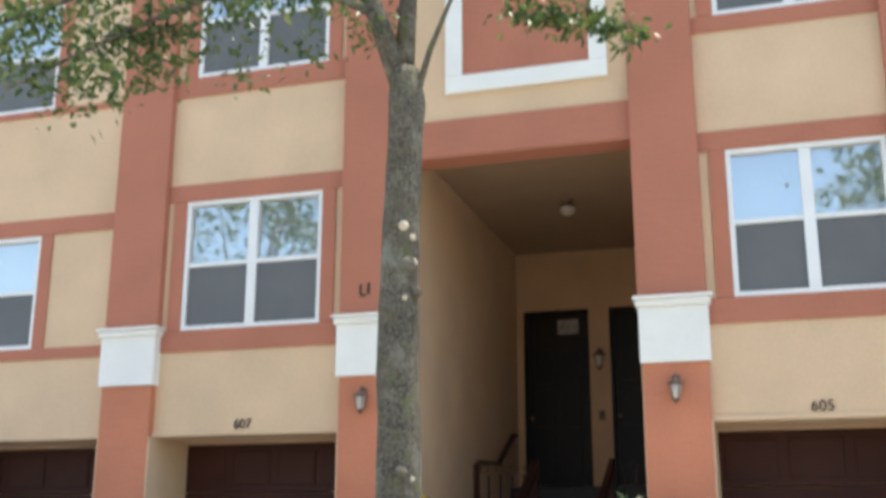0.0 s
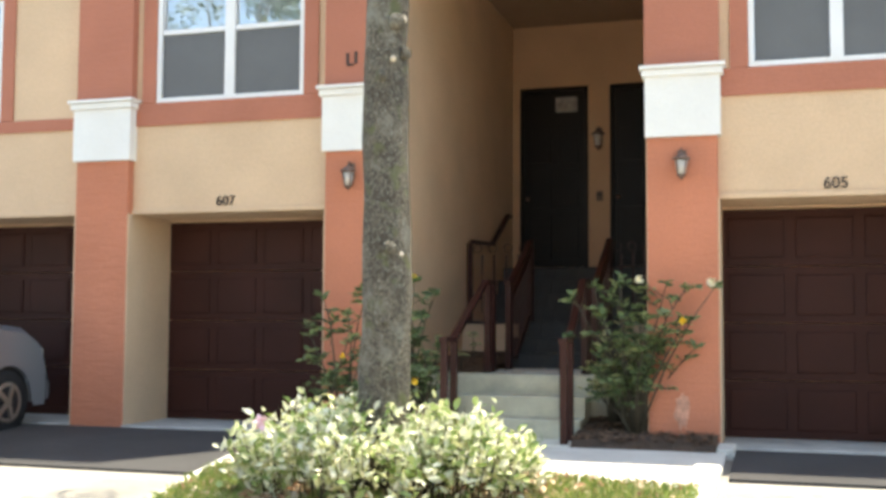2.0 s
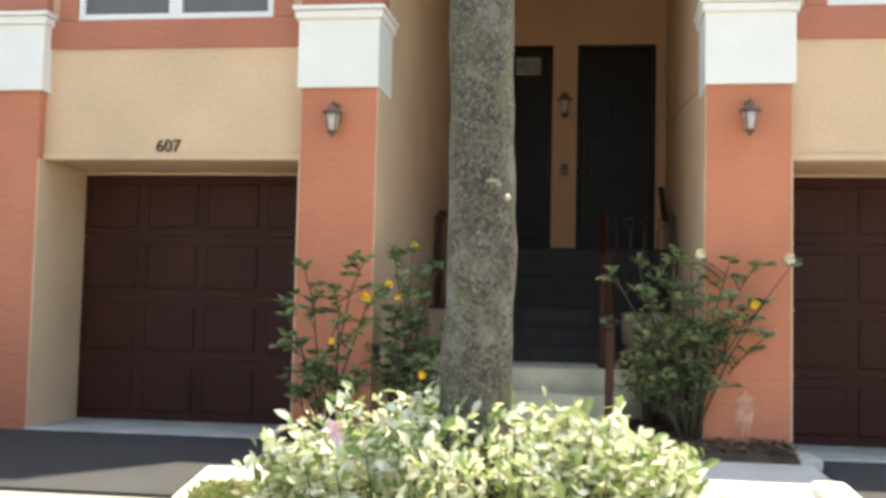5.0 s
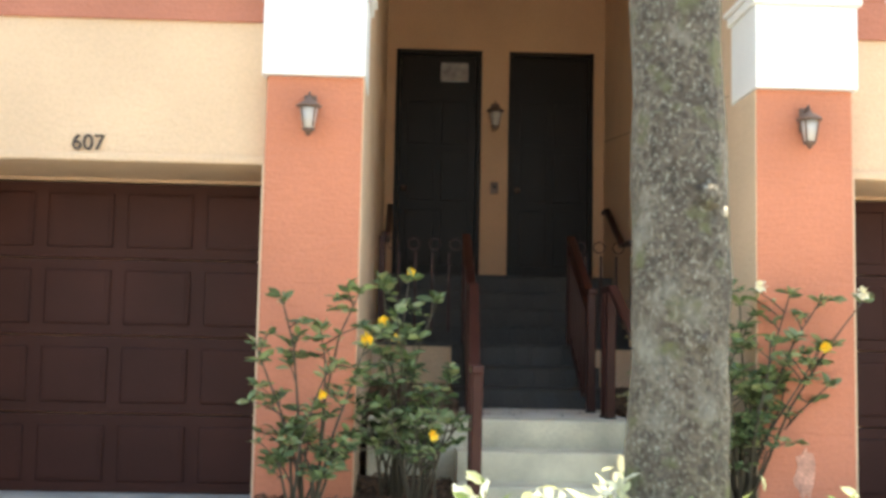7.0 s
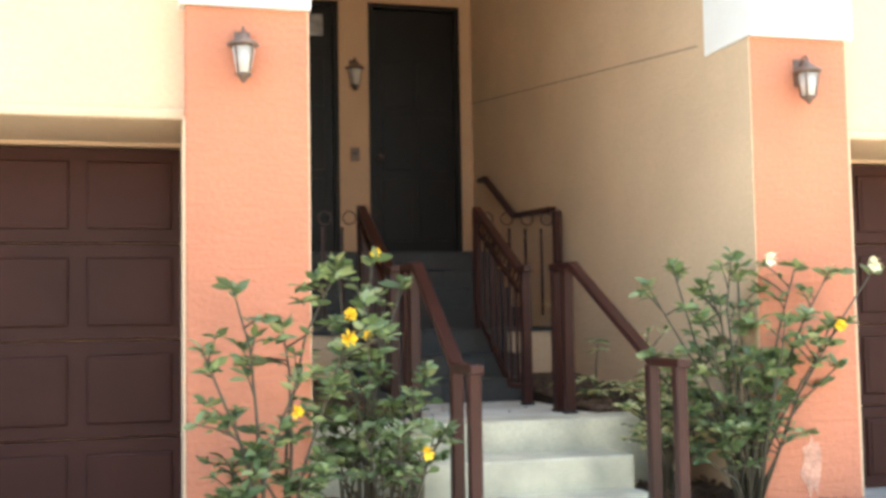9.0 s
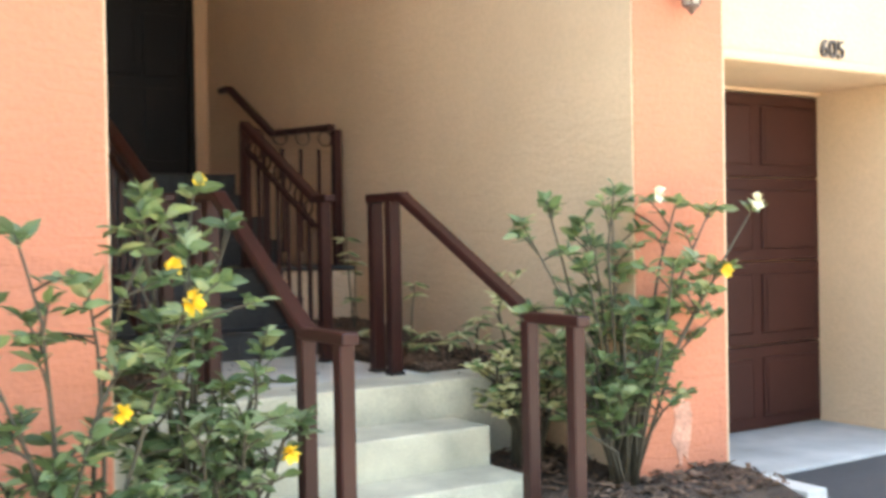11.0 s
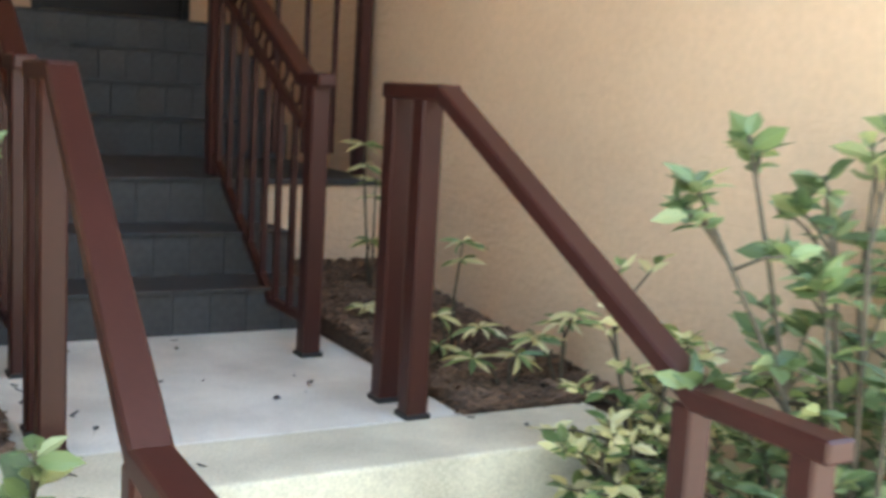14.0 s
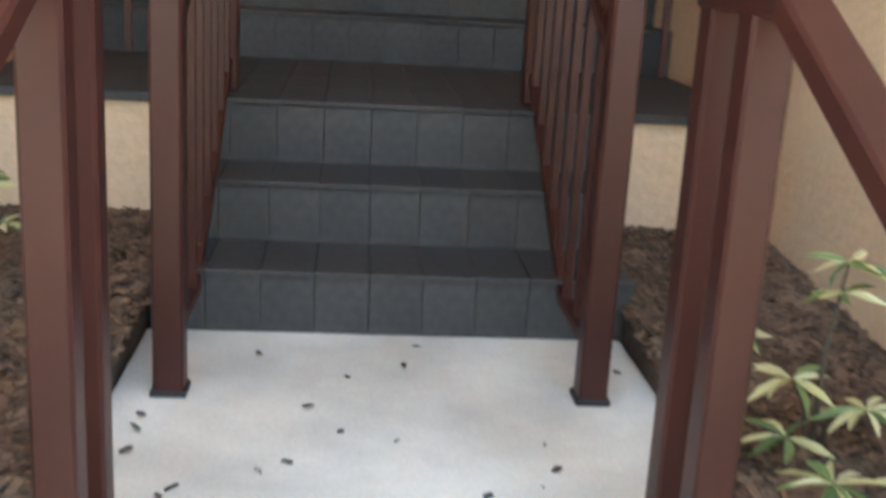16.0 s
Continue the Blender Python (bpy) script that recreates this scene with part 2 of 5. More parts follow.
def bar(bm, a, c, width, depth, bevel=0.006):
    """A straight square bar from a to c."""
    a, c = Vector(a), Vector(c)
    way = c - a
    made = bmesh.ops.create_cube(bm, size=1.0)["verts"]
    bmesh.ops.scale(bm, vec=(width, depth, way.length), verts=made)
    if bevel:
        edges = list({e for v in made for e in v.link_edges})
        out = bmesh.ops.bevel(bm, geom=edges, offset=bevel, segments=1, affect="EDGES")
        made = list({v for f in out["faces"] for v in f.verts} | {v for v in made if v.is_valid})
    up = Vector((1, 0, 0)) if abs(way.normalized().z) < 0.999 else Vector((1, 0, 0))
    z = way.normalized()
    x = (up - z * up.dot(z)).normalized()
    y = z.cross(x)
    m = Matrix((x, y, z)).transposed().to_4x4()
    m.translation = (a + c) / 2
    bmesh.ops.transform(bm, matrix=m, verts=made)


def tube(bm, points, radii, sides=8, wobble=0.0, seed=0):
    """A round tapering limb through the points."""
    rnd = random.Random(seed)
    rings = []
    for i, p in enumerate(points):
        p = Vector(p)
        ahead = Vector(points[min(i + 1, len(points) - 1)]) - Vector(points[max(i - 1, 0)])
        z = ahead.normalized()
        x = z.cross(Vector((0.3, 0.9, 0.2))).normalized()
        y = z.cross(x)
        ring = []
        for k in range(sides):
            a = 2 * math.pi * k / sides
            r = radii[i] * (1 + wobble * rnd.uniform(-1, 1))
            ring.append(bm.verts.new(p + x * math.cos(a) * r + y * math.sin(a) * r))
        rings.append(ring)
    for lower, upper in zip(rings, rings[1:]):
        for k in range(sides):
            f = bm.faces.new((lower[k], lower[(k + 1) % sides], upper[(k + 1) % sides], upper[k]))
            f.smooth = True
    bm.faces.new(list(reversed(rings[0])))
    bm.faces.new(rings[-1])


def lathe(bm, profile, sides=20, centre=(0, 0, 0), axis="z"):
    """A turned shape from (radius, height) pairs."""
    rings = []
    for r, h in profile:
        ring = []
        for k in range(sides):
            a = 2 * math.pi * k / sides
            u, v = r * math.cos(a), r * math.sin(a)
            p = (u, v, h) if axis == "z" else (h, u, v)
            ring.append(bm.verts.new((centre[0] + p[0], centre[1] + p[1], centre[2] + p[2])))
        rings.append(ring)
    for lower, upper in zip(rings, rings[1:]):
        for k in range(sides):
            f = bm.faces.new((lower[k], lower[(k + 1) % sides], upper[(k + 1) % sides], upper[k]))
            f.smooth = True
    bm.faces.new(list(reversed(rings[0])))
    bm.faces.new(rings[-1])
    bmesh.ops.recalc_face_normals(bm, faces=bm.faces[:])


def mesh_of(name, bm, mat):
    me = bpy.data.meshes.new(name)
    bm.to_mesh(me)
    bm.free()
    me.materials.append(mat)
    return me


def part(name, bm, mat, parent, label=""):
    ob = new(name, mesh_of(name, bm, mat))
    ob.parent = parent
    if label:
        ob["label"] = label
    return ob


def thing(name, label, category, group="", at=(0, 0, 0), turn=0.0):
    ob = new(name)
    ob.empty_display_size = 0.1
    ob.matrix_world = Matrix.Translation(at) @ Matrix.Rotation(turn, 4, "Z")
    return tagged(ob, label, category, group)


def structure(name, bm, mat, label="", category=""):
    return tagged(new(name, mesh_of(name, bm, mat)), label, category or "building part", "", "structure")


def raw_mesh(name, verts, faces, mat):
    me = bpy.data.meshes.new(name)
    me.from_pydata([tuple(v) for v in verts], [], faces)
    me.materials.append(mat)
    me.update()
    return me


def leaves(name, centres, ways, sizes, mat, slim=0.45, fold=0.25):
    """Many folded, pointed leaves, each an island of its own."""
    verts, faces = [], []
    for c, w, s in zip(centres, ways, sizes):
        w = Vector(w).normalized()
        side = w.cross(Vector((random.uniform(-1, 1), random.uniform(-1, 1), random.uniform(0.2, 1.5)))).normalized()
        up = side.cross(w)
        c = Vector(c)
        n = len(verts)
        lift, droop = up * s * fold * 0.3, up * s * fold * 0.35
        verts += [c, c + w * s * 0.3 + side * s * slim * 0.42 + lift, c + w * s * 0.62 + side * s * slim * 0.44 + lift * 0.6, c + w * s - droop,
                  c + w * s * 0.62 - side * s * slim * 0.44 + lift * 0.6, c + w * s * 0.3 - side * s * slim * 0.42 + lift, c + w * s * 0.5]
        faces += [(n, n + 1, n + 6), (n + 1, n + 2, n + 6), (n + 2, n + 3, n + 6), (n + 3, n + 4, n + 6), (n + 4, n + 5, n + 6), (n + 5, n, n + 6)]
    return raw_mesh(name, verts, faces, mat)


# ---- ground ----
def ground_z(y):
    """The drive falls gently from the building to the lane."""
    return -0.02 - 0.04 * min(max(-0.3 - y, 0), 7)


def sheet(name, x0, x1, y0, y1, lift, mat, label, category, thick=0.3, steps=10):
    bm = bmesh.new()
    rows = []
    for i in range(steps + 1):
        y = y0 + (y1 - y0) * i / steps
        rows.append([bm.verts.new((x, y, ground_z(y) + lift)) for x in (x0, x1)])
    low = [[bm.verts.new((v.co.x, v.co.y, v.co.z - thick)) for v in r] for r in (rows[0], rows[-1])]
    for a, c in zip(rows, rows[1:]):
        bm.faces.new((a[0], a[1], c[1], c[0]))
    bm.faces.new((low[0][0], low[0][1], rows[0][1], rows[0][0]))
    bm.faces.new((rows[-1][0], rows[-1][1], low[1][1], low[1][0]))
    return structure(name, bm, mat, label, category)


bm = bmesh.new()
for a, c in ((-600, -60), (-60, -12), (-12, -8.0), (-8.0, -0.3), (-0.3, 8), (8, 600)):
    v = [bm.verts.new((x, y, ground_z(y) - 0.03)) for x, y in ((-600, a), (600, a), (600, c), (-600, c))]
    bm.faces.new(v)
structure("ground", bm, M_PAVER, "pale worn concrete lane and drives", "ground")
# Asphalt stops at the building's shadow edge, so its dark colour deepens that shadow.
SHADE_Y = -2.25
sheet("driveway_1", -9.0, -1.72, SHADE_Y, -0.02, 0.0, M_ASPHALT, "dark asphalt garage apron, cut at the shadow line", "driveway")
sheet("driveway_2", 1.98, 9.0, -1.5, -0.02, 0.0, M_ASPHALT, "dark asphalt apron of the garage, cut at the shadow line", "driveway")

# ---- the building ----
P_IN_L, P_IN_R = -1.245, 1.245           # the entry between its two pilasters
PILASTERS = [(-4.66, -4.04), (-1.85, P_IN_L), (P_IN_R, 1.86), (3.68, 4.31)]
CAP_LOW, CAP_TOP = 2.71, 3.35
OPEN_TOP = 2.155
WALL_Y = 0.10
# Tops are out of view; heights chosen for how far the shadow reaches.
TOP_LEFT, TOP_RIGHT = 14.6, 8.4
BACK_Y = 5.50
ENTRY_TOP = 5.02
SOFFIT = 5.32
FLOOR_UP = 1.81

for i, (x0, x1) in enumerate(PILASTERS):
    top = TOP_LEFT if x1 < -1.0 else TOP_RIGHT
    bm = bmesh.new()
    box(bm, x0, x1, 0.0, WALL_Y + 0.2, -0.3, CAP_LOW, 0.012)
    ob = structure(f"pilaster_{i + 1}", bm, M_ORANGE, "orange stucco pilaster with a white capital block", "pilaster")
    bm = bmesh.new()
    box(bm, x0 - 0.02, x1 + 0.02, 0.0, WALL_Y + 0.2, CAP_TOP, top, 0.012)
    part("upper_shaft", bm, M_RED, ob, "terracotta stucco upper pilaster")
    in_l = x0 - (0.03 if x0 != P_IN_R else 0.012)
    in_r = x1 + (0.03 if x1 != P_IN_L else 0.012)
    bm = bmesh.new()
    box(bm, in_l, in_r, -0.035, 0.5, CAP_LOW, CAP_TOP - 0.10, 0.008)
    part("cap_block", bm, M_WHITE, ob, "white painted capital block")
    bm = bmesh.new()
    box(bm, in_l - 0.025, in_r + 0.025, -0.065, 0.52, CAP_TOP - 0.10, CAP_TOP - 0.035, 0.012)
    box(bm, in_l - 0.045, in_r + 0.045, -0.09, 0.54, CAP_TOP - 0.033, CAP_TOP, 0.008)
    part("cap_moulding", bm, M_WHITE, ob, "white moulded capital edge")

M_WORN = material("bleached_stucco_patch", (0.58, 0.30, 0.21), 0.9, 0.25, 0.2, 9.0, 60, 0.5, 0.006)
random.seed(5)
bm = bmesh.new()
rim = [bm.verts.new((1.53 + math.cos(a) * 0.07 * random.uniform(0.6, 1.2), -0.004, 0.30 + math.sin(a) * 0.17 * random.uniform(0.6, 1.2))) for a in [2 * math.pi * k / 18 for k in range(18)]]
heart = bm.verts.new((1.53, -0.005, 0.30))
back = [bm.verts.new((v.co.x, 0.002, v.co.z)) for v in rim]
for k in range(18):
    bm.faces.new((rim[k], rim[(k + 1) % 18], heart))
    bm.faces.new((rim[(k + 1) % 18], rim[k], back[k], back[(k + 1) % 18]))
part("worn_patch", bm, M_WORN, bpy.data.objects["pilaster_3"], "bleached worn patch of stucco")


def bay(index, x0, x1, top, win, win3, edge_left):
    """One garage bay: the wall above its opening with painted bands."""
    bm = bmesh.new()
    wx0, wx1, wz0, wz1 = win
    vx0, vx1, vz0, vz1 = win3
    y0, y1 = WALL_Y, WALL_Y + 0.3
    box(bm, x0, x1, y0, y1, OPEN_TOP, wz0)
    box(bm, x0, wx0, y0, y1, wz0, wz1)
    box(bm, wx1, x1, y0, y1, wz0, wz1)
    box(bm, x0, x1, y0, y1, wz1, vz0)
    box(bm, x0, vx0, y0, y1, vz0, vz1)
    box(bm, vx1, x1, y0, y1, vz0, vz1)
    box(bm, x0, x1, y0, y1, vz1, top)
    ob = structure(f"wall_front_{index}", bm, M_PEACH, "peach stucco wall with terracotta bands over a garage", "wall")
    for low, (ax0, ax1, az0, az1) in ((3.07, win), (6.07, win3)):
        bm = bmesh.new()
        f = WALL_Y - 0.022
        box(bm, x0, x1, f, y0, low, az0 - 0.002, 0.006)
        box(bm, ax0 - 0.16, ax0 - 0.002, f, y0, az0, az1, 0.006)
        box(bm, ax1 + 0.002, ax1 + 0.16 if ax1 + 0.16 < x1 else x1, f, y0, az0, az1, 0.006)
        box(bm, x0, x1, f, y0, az1 + 0.002, az1 + 0.2, 0.006)
        part("window_band", bm, M_RED, ob, "terracotta stucco band round the window")
    bm = bmesh.new()
    box(bm, x0, x1, WALL_Y - 0.03, y0, OPEN_TOP, OPEN_TOP + 0.05, 0.01)
    part("drip_edge", bm, M_PEACH, ob)
    return ob


bay(1, -7.30, -4.66, TOP_LEFT, (-6.9, -5.70, 3.20, 4.55), (-6.9, -5.70, 6.15, 7.6), 0)
bay(2, -4.04, -1.85, TOP_LEFT, (-3.79, -2.13, 3.31, 4.79), (-3.76, -2.11, 6.31, 7.75), 0)
bay(3, 1.86, 3.68, TOP_RIGHT, (2.13, 3.61, 3.32, 4.80), (2.1, 3.61, 6.25, 7.6), 0)
bay(4, 4.31, 7.0, TOP_RIGHT, (4.9, 6.6, 3.32, 4.80), (4.9, 6.6, 6.25, 7.6), 0)

# centre bay over the entry
bm = bmesh.new()
box(bm, P_IN_L + 0.02, P_IN_R - 0.02, WALL_Y, WALL_Y + 0.3, ENTRY_TOP, TOP_RIGHT)
centre = structure("wall_front_5", bm, M_PEACH, "peach stucco wall over the entry with a framed panel", "wall")
bm = bmesh.new()
box(bm, P_IN_L + 0.02, P_IN_R - 0.02, WALL_Y - 0.03, WALL_Y, ENTRY_TOP, 5.43, 0.008)
box(bm, P_IN_L + 0.02, P_IN_R - 0.02, WALL_Y - 0.03, WALL_Y + 0.302, ENTRY_TOP - 0.014, ENTRY_TOP - 0.002, 0.003)
part("band", bm, M_RED, centre, "terracotta stucco band over the entry")
bm = bmesh.new()
FX0, FX1, FZ0, FZ1 = -0.73, 1.02, 5.72, 7.5
box(bm, FX0, FX1, WALL_Y - 0.05, WALL_Y, FZ0, FZ0 + 0.2, 0.012)
box(bm, FX0, FX1, WALL_Y - 0.05, WALL_Y, FZ1 - 0.2, FZ1, 0.012)
box(bm, FX0, FX0 + 0.19, WALL_Y - 0.05, WALL_Y, FZ0 + 0.2, FZ1 - 0.2, 0.012)
box(bm, FX1 - 0.19, FX1, WALL_Y - 0.05, WALL_Y, FZ0 + 0.2, FZ1 - 0.2, 0.012)
part("panel_frame", bm, M_WHITE, centre, "white moulded panel frame")
bm = bmesh.new()
box(bm, FX0 + 0.19, FX1 - 0.19, WALL_Y - 0.012, WALL_Y, FZ0 + 0.2, FZ1 - 0.2)
part("panel", bm, M_RED, centre, "terracotta stucco panel")

# entry side walls, back wall and soffit
for name, x0, x1 in (("wall_entry_west", P_IN_L - 0.3, P_IN_L), ("wall_entry_east", P_IN_R, P_IN_R + 0.3)):
    bm = bmesh.new()
    box(bm, x0, x1, WALL_Y + 0.2, BACK_Y + 0.3, -0.3, SOFFIT + 0.2)
    structure(name, bm, M_PEACH, "peach stucco side wall of the stair entry", "wall")
    face = P_IN_L if x1 == P_IN_L else P_IN_R
    bm = bmesh.new()
    box(bm, face - 0.004 if face > 0 else face - 0.02, face + 0.02 if face > 0 else face + 0.004, 0.005, 0.30, -0.3, CAP_LOW - 0.005)
    part("reveal", bm, M_PEACH, bpy.data.objects[name])
    if face > 0:
        bm = bmesh.new()
        bar(bm, (face - 0.001, 0.6, 2.80), (face - 0.001, BACK_Y, 3.40), 0.006, 0.011, 0)
        part("score_line", bm, M_CEIL, bpy.data.objects[name], "shallow stucco joint")
D1 = (-1.14, -0.16)
D2 = (0.15, 1.12)
DOOR_TOP = 4.42
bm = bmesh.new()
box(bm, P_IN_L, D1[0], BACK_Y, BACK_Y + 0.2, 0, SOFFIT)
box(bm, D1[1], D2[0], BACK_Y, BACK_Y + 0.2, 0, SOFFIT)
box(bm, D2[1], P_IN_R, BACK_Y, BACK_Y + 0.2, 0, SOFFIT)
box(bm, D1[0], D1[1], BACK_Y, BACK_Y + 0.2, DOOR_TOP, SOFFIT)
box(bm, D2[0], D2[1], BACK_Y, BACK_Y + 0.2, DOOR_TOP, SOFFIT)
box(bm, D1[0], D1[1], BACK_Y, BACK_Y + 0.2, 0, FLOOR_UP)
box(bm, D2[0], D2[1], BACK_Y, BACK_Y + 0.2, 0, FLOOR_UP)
structure("wall_entry_back", bm, M_BACK_SHADE, "peach stucco wall with two front doors", "wall")
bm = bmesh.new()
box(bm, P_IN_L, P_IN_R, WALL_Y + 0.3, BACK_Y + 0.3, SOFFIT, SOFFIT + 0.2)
structure("ceiling", bm, M_CEIL, "stucco soffit over the entry stair, darker than the walls", "ceiling")
# body of the building behind, with added unseen roofs that shape its shadow
bm = bmesh.new()
box(bm, -7.3, P_IN_L - 0.3, 1.4, 9.5, -0.3, TOP_LEFT)
box(bm, P_IN_R + 0.3, 7.0, 1.4, 9.5, -0.3, TOP_RIGHT)
box(bm, P_IN_L - 0.3, P_IN_R + 0.3, BACK_Y + 0.3, 9.5, -0.3, TOP_RIGHT)
structure("wall_core", bm, M_PEACH, "peach stucco body of the apartment building", "wall")
bm = bmesh.new()
box(bm, -7.45, P_IN_L, -0.05, 9.6, TOP_LEFT, TOP_LEFT + 0.25)
box(bm, P_IN_L + 0.003, 7.1, -0.05, 9.6, TOP_RIGHT, TOP_RIGHT + 0.25)
structure("roof", bm, M_RED, "added terracotta roof edge out of view, its heights set the cast shadow", "roof")
# added wall across the lane, unseen behind the walker; blocks low sky, bounces light
bm = bmesh.new()
box(bm, -30, 30, -40, -34, -0.4, 6)
structure("wall_opposite", bm, M_PEACH, "added unseen peach wall across the lane, blocks low sky", "wall")

# ---- garages ----
GARAGE_Y = 0.86
GARAGES = [(-7.1, -4.66), (-4.04, -1.85), (1.86, 3.68), (4.31, 6.7)]


def garage_door(index, x0, x1):
    door = structure(f"door_{index}", bmesh.new(), M_GARAGE, "closed maroon sectional garage door with raised panels", "garage door")
    rows, cols = 4, max(2, round((x1 - x0) / 0.6))
    h = 2.13 / rows
    for r in range(rows):
        bm = bmesh.new()
        z0, z1 = h * r + 0.004, h * (r + 1) - 0.004
        box(bm, x0, x1, GARAGE_Y, GARAGE_Y + 0.045, z0, z1, 0.006)
        w = (x1 - x0) / cols
        for k in range(cols):
            a, c = x0 + w * k + 0.05, x0 + w * (k + 1) - 0.05
            d0, d1 = z0 + 0.075, z1 - 0.075
            box(bm, a, c, GARAGE_Y - 0.012, GARAGE_Y, d0, d1, 0.011)
            box(bm, a + 0.03, c - 0.03, GARAGE_Y - 0.017, GARAGE_Y - 0.0125, d0 + 0.03, d1 - 0.03)
        part("door_section", bm, M_GARAGE, door)
    return door


for i, (x0, x1) in enumerate(GARAGES):
    garage_door(i + 1, x0, x1 - 0.0)
    bm = bmesh.new()
    box(bm, x0 - 0.25, x0, WALL_Y + 0.2, 1.4, -0.3, OPEN_TOP + 0.2)
    box(bm, x1, x1 + 0.25, WALL_Y + 0.2, 1.4, -0.3, OPEN_TOP + 0.2)
    box(bm, x0, x1, WALL_Y + 0.3, 1.4, OPEN_TOP - 0.0, OPEN_TOP + 0.2)
    box(bm, x0, x1, GARAGE_Y + 0.06, GARAGE_Y + 0.2, 0, OPEN_TOP)
    box(bm, x0, x1, GARAGE_Y - 0.03, GARAGE_Y + 0.05, 2.135, OPEN_TOP)
    structure(f"wall_garage_{i + 1}", bm, M_PEACH, "peach stucco reveal round the garage door", "wall")
    for k, (a, c) in enumerate(((x0, x0 + 0.012), (x1 - 0.012, x1))):
        bm = bmesh.new()
        box(bm, a, c, 0.005, WALL_Y + 0.2, -0.2, OPEN_TOP)
        part("jamb_face", bm, M_PEACH, bpy.data.objects[f"wall_garage_{i + 1}"])
    bm = bmesh.new()
    box(bm, x0, x1, -0.03, GARAGE_Y + 0.02, -0.2, 0.0, 0.015)
    structure(f"garage_sill_{i + 1}", bm, M_SILL, "pale concrete threshold before the garage door", "threshold")


# ---- windows ----
def window(index, x0, x1, z0, z1, halves=2):
    win = structure(f"window_{index}", bmesh.new(), M_VINYL, "white vinyl sash window with grey blinds behind", "window")
    y = WALL_Y + 0.03
    bm = bmesh.new()
    box(bm, x0, x1, y - 0.035, y + 0.05, z0, z0 + 0.05, 0.006)
    box(bm, x0, x1, y - 0.035, y + 0.05, z1 - 0.05, z1, 0.006)
    box(bm, x0, x0 + 0.05, y - 0.035, y + 0.05, z0 + 0.05, z1 - 0.05, 0.006)
    box(bm, x1 - 0.05, x1, y - 0.035, y + 0.05, z0 + 0.05, z1 - 0.05, 0.006)
    part("window_frame", bm, M_VINYL, win)
    mid = (z0 + z1) / 2
    edges = [x0 + 0.05, x1 - 0.05]
    if halves == 2:
        xm = (x0 + x1) / 2
        bm = bmesh.new()
        box(bm, xm - 0.055, xm + 0.055, y - 0.03, y + 0.05, z0 + 0.05, z1 - 0.05, 0.006)
        part("mullion", bm, M_VINYL, win)
        edges = [x0 + 0.05, xm - 0.055, xm + 0.055, x1 - 0.05]
    for a, c in zip(edges[::2], edges[1::2]):
        bm = bmesh.new()
        box(bm, a, c, y - 0.015, y + 0.04, mid - 0.025, mid + 0.025, 0.005)
        part("meeting_rail", bm, M_VINYL, win)
        for d0, d1, back in ((z0 + 0.05, mid - 0.025, 0.012), (mid + 0.025, z1 - 0.05, 0.022)):
            bm = bmesh.new()
            box(bm, a, c, y + back, y + back + 0.006, d0, d1)
            pane = part("pane", bm, M_GLASS, win)
            pane.visible_shadow = False
        bm = bmesh.new()
        box(bm, a + 0.004, c - 0.004, y + 0.002, y + 0.006, z0 + 0.054, mid - 0.029)
        part("insect_screen", bm, M_SCREEN, win, "grey mesh insect screen")
    bm = bmesh.new()
    box(bm, x0 + 0.02, x1 - 0.02, y + 0.09, y + 0.1, z0, z1)
    part("blind", bm, M_BLIND, win, "grey closed blind")
    return win


for i, w in enumerate(((-6.9, -5.70, 3.20, 4.55), (-3.79, -2.13, 3.31, 4.79), (2.13, 3.61, 3.32, 4.80), (4.9, 6.6, 3.32, 4.80),
                       (-6.9, -5.70, 6.15, 7.6), (-3.76, -2.11, 6.31, 7.75), (2.1, 3.61, 6.25, 7.6), (4.9, 6.6, 6.25, 7.6))):
    window(i + 1, *w, halves=1 if w[0] == -6.9 else 2)


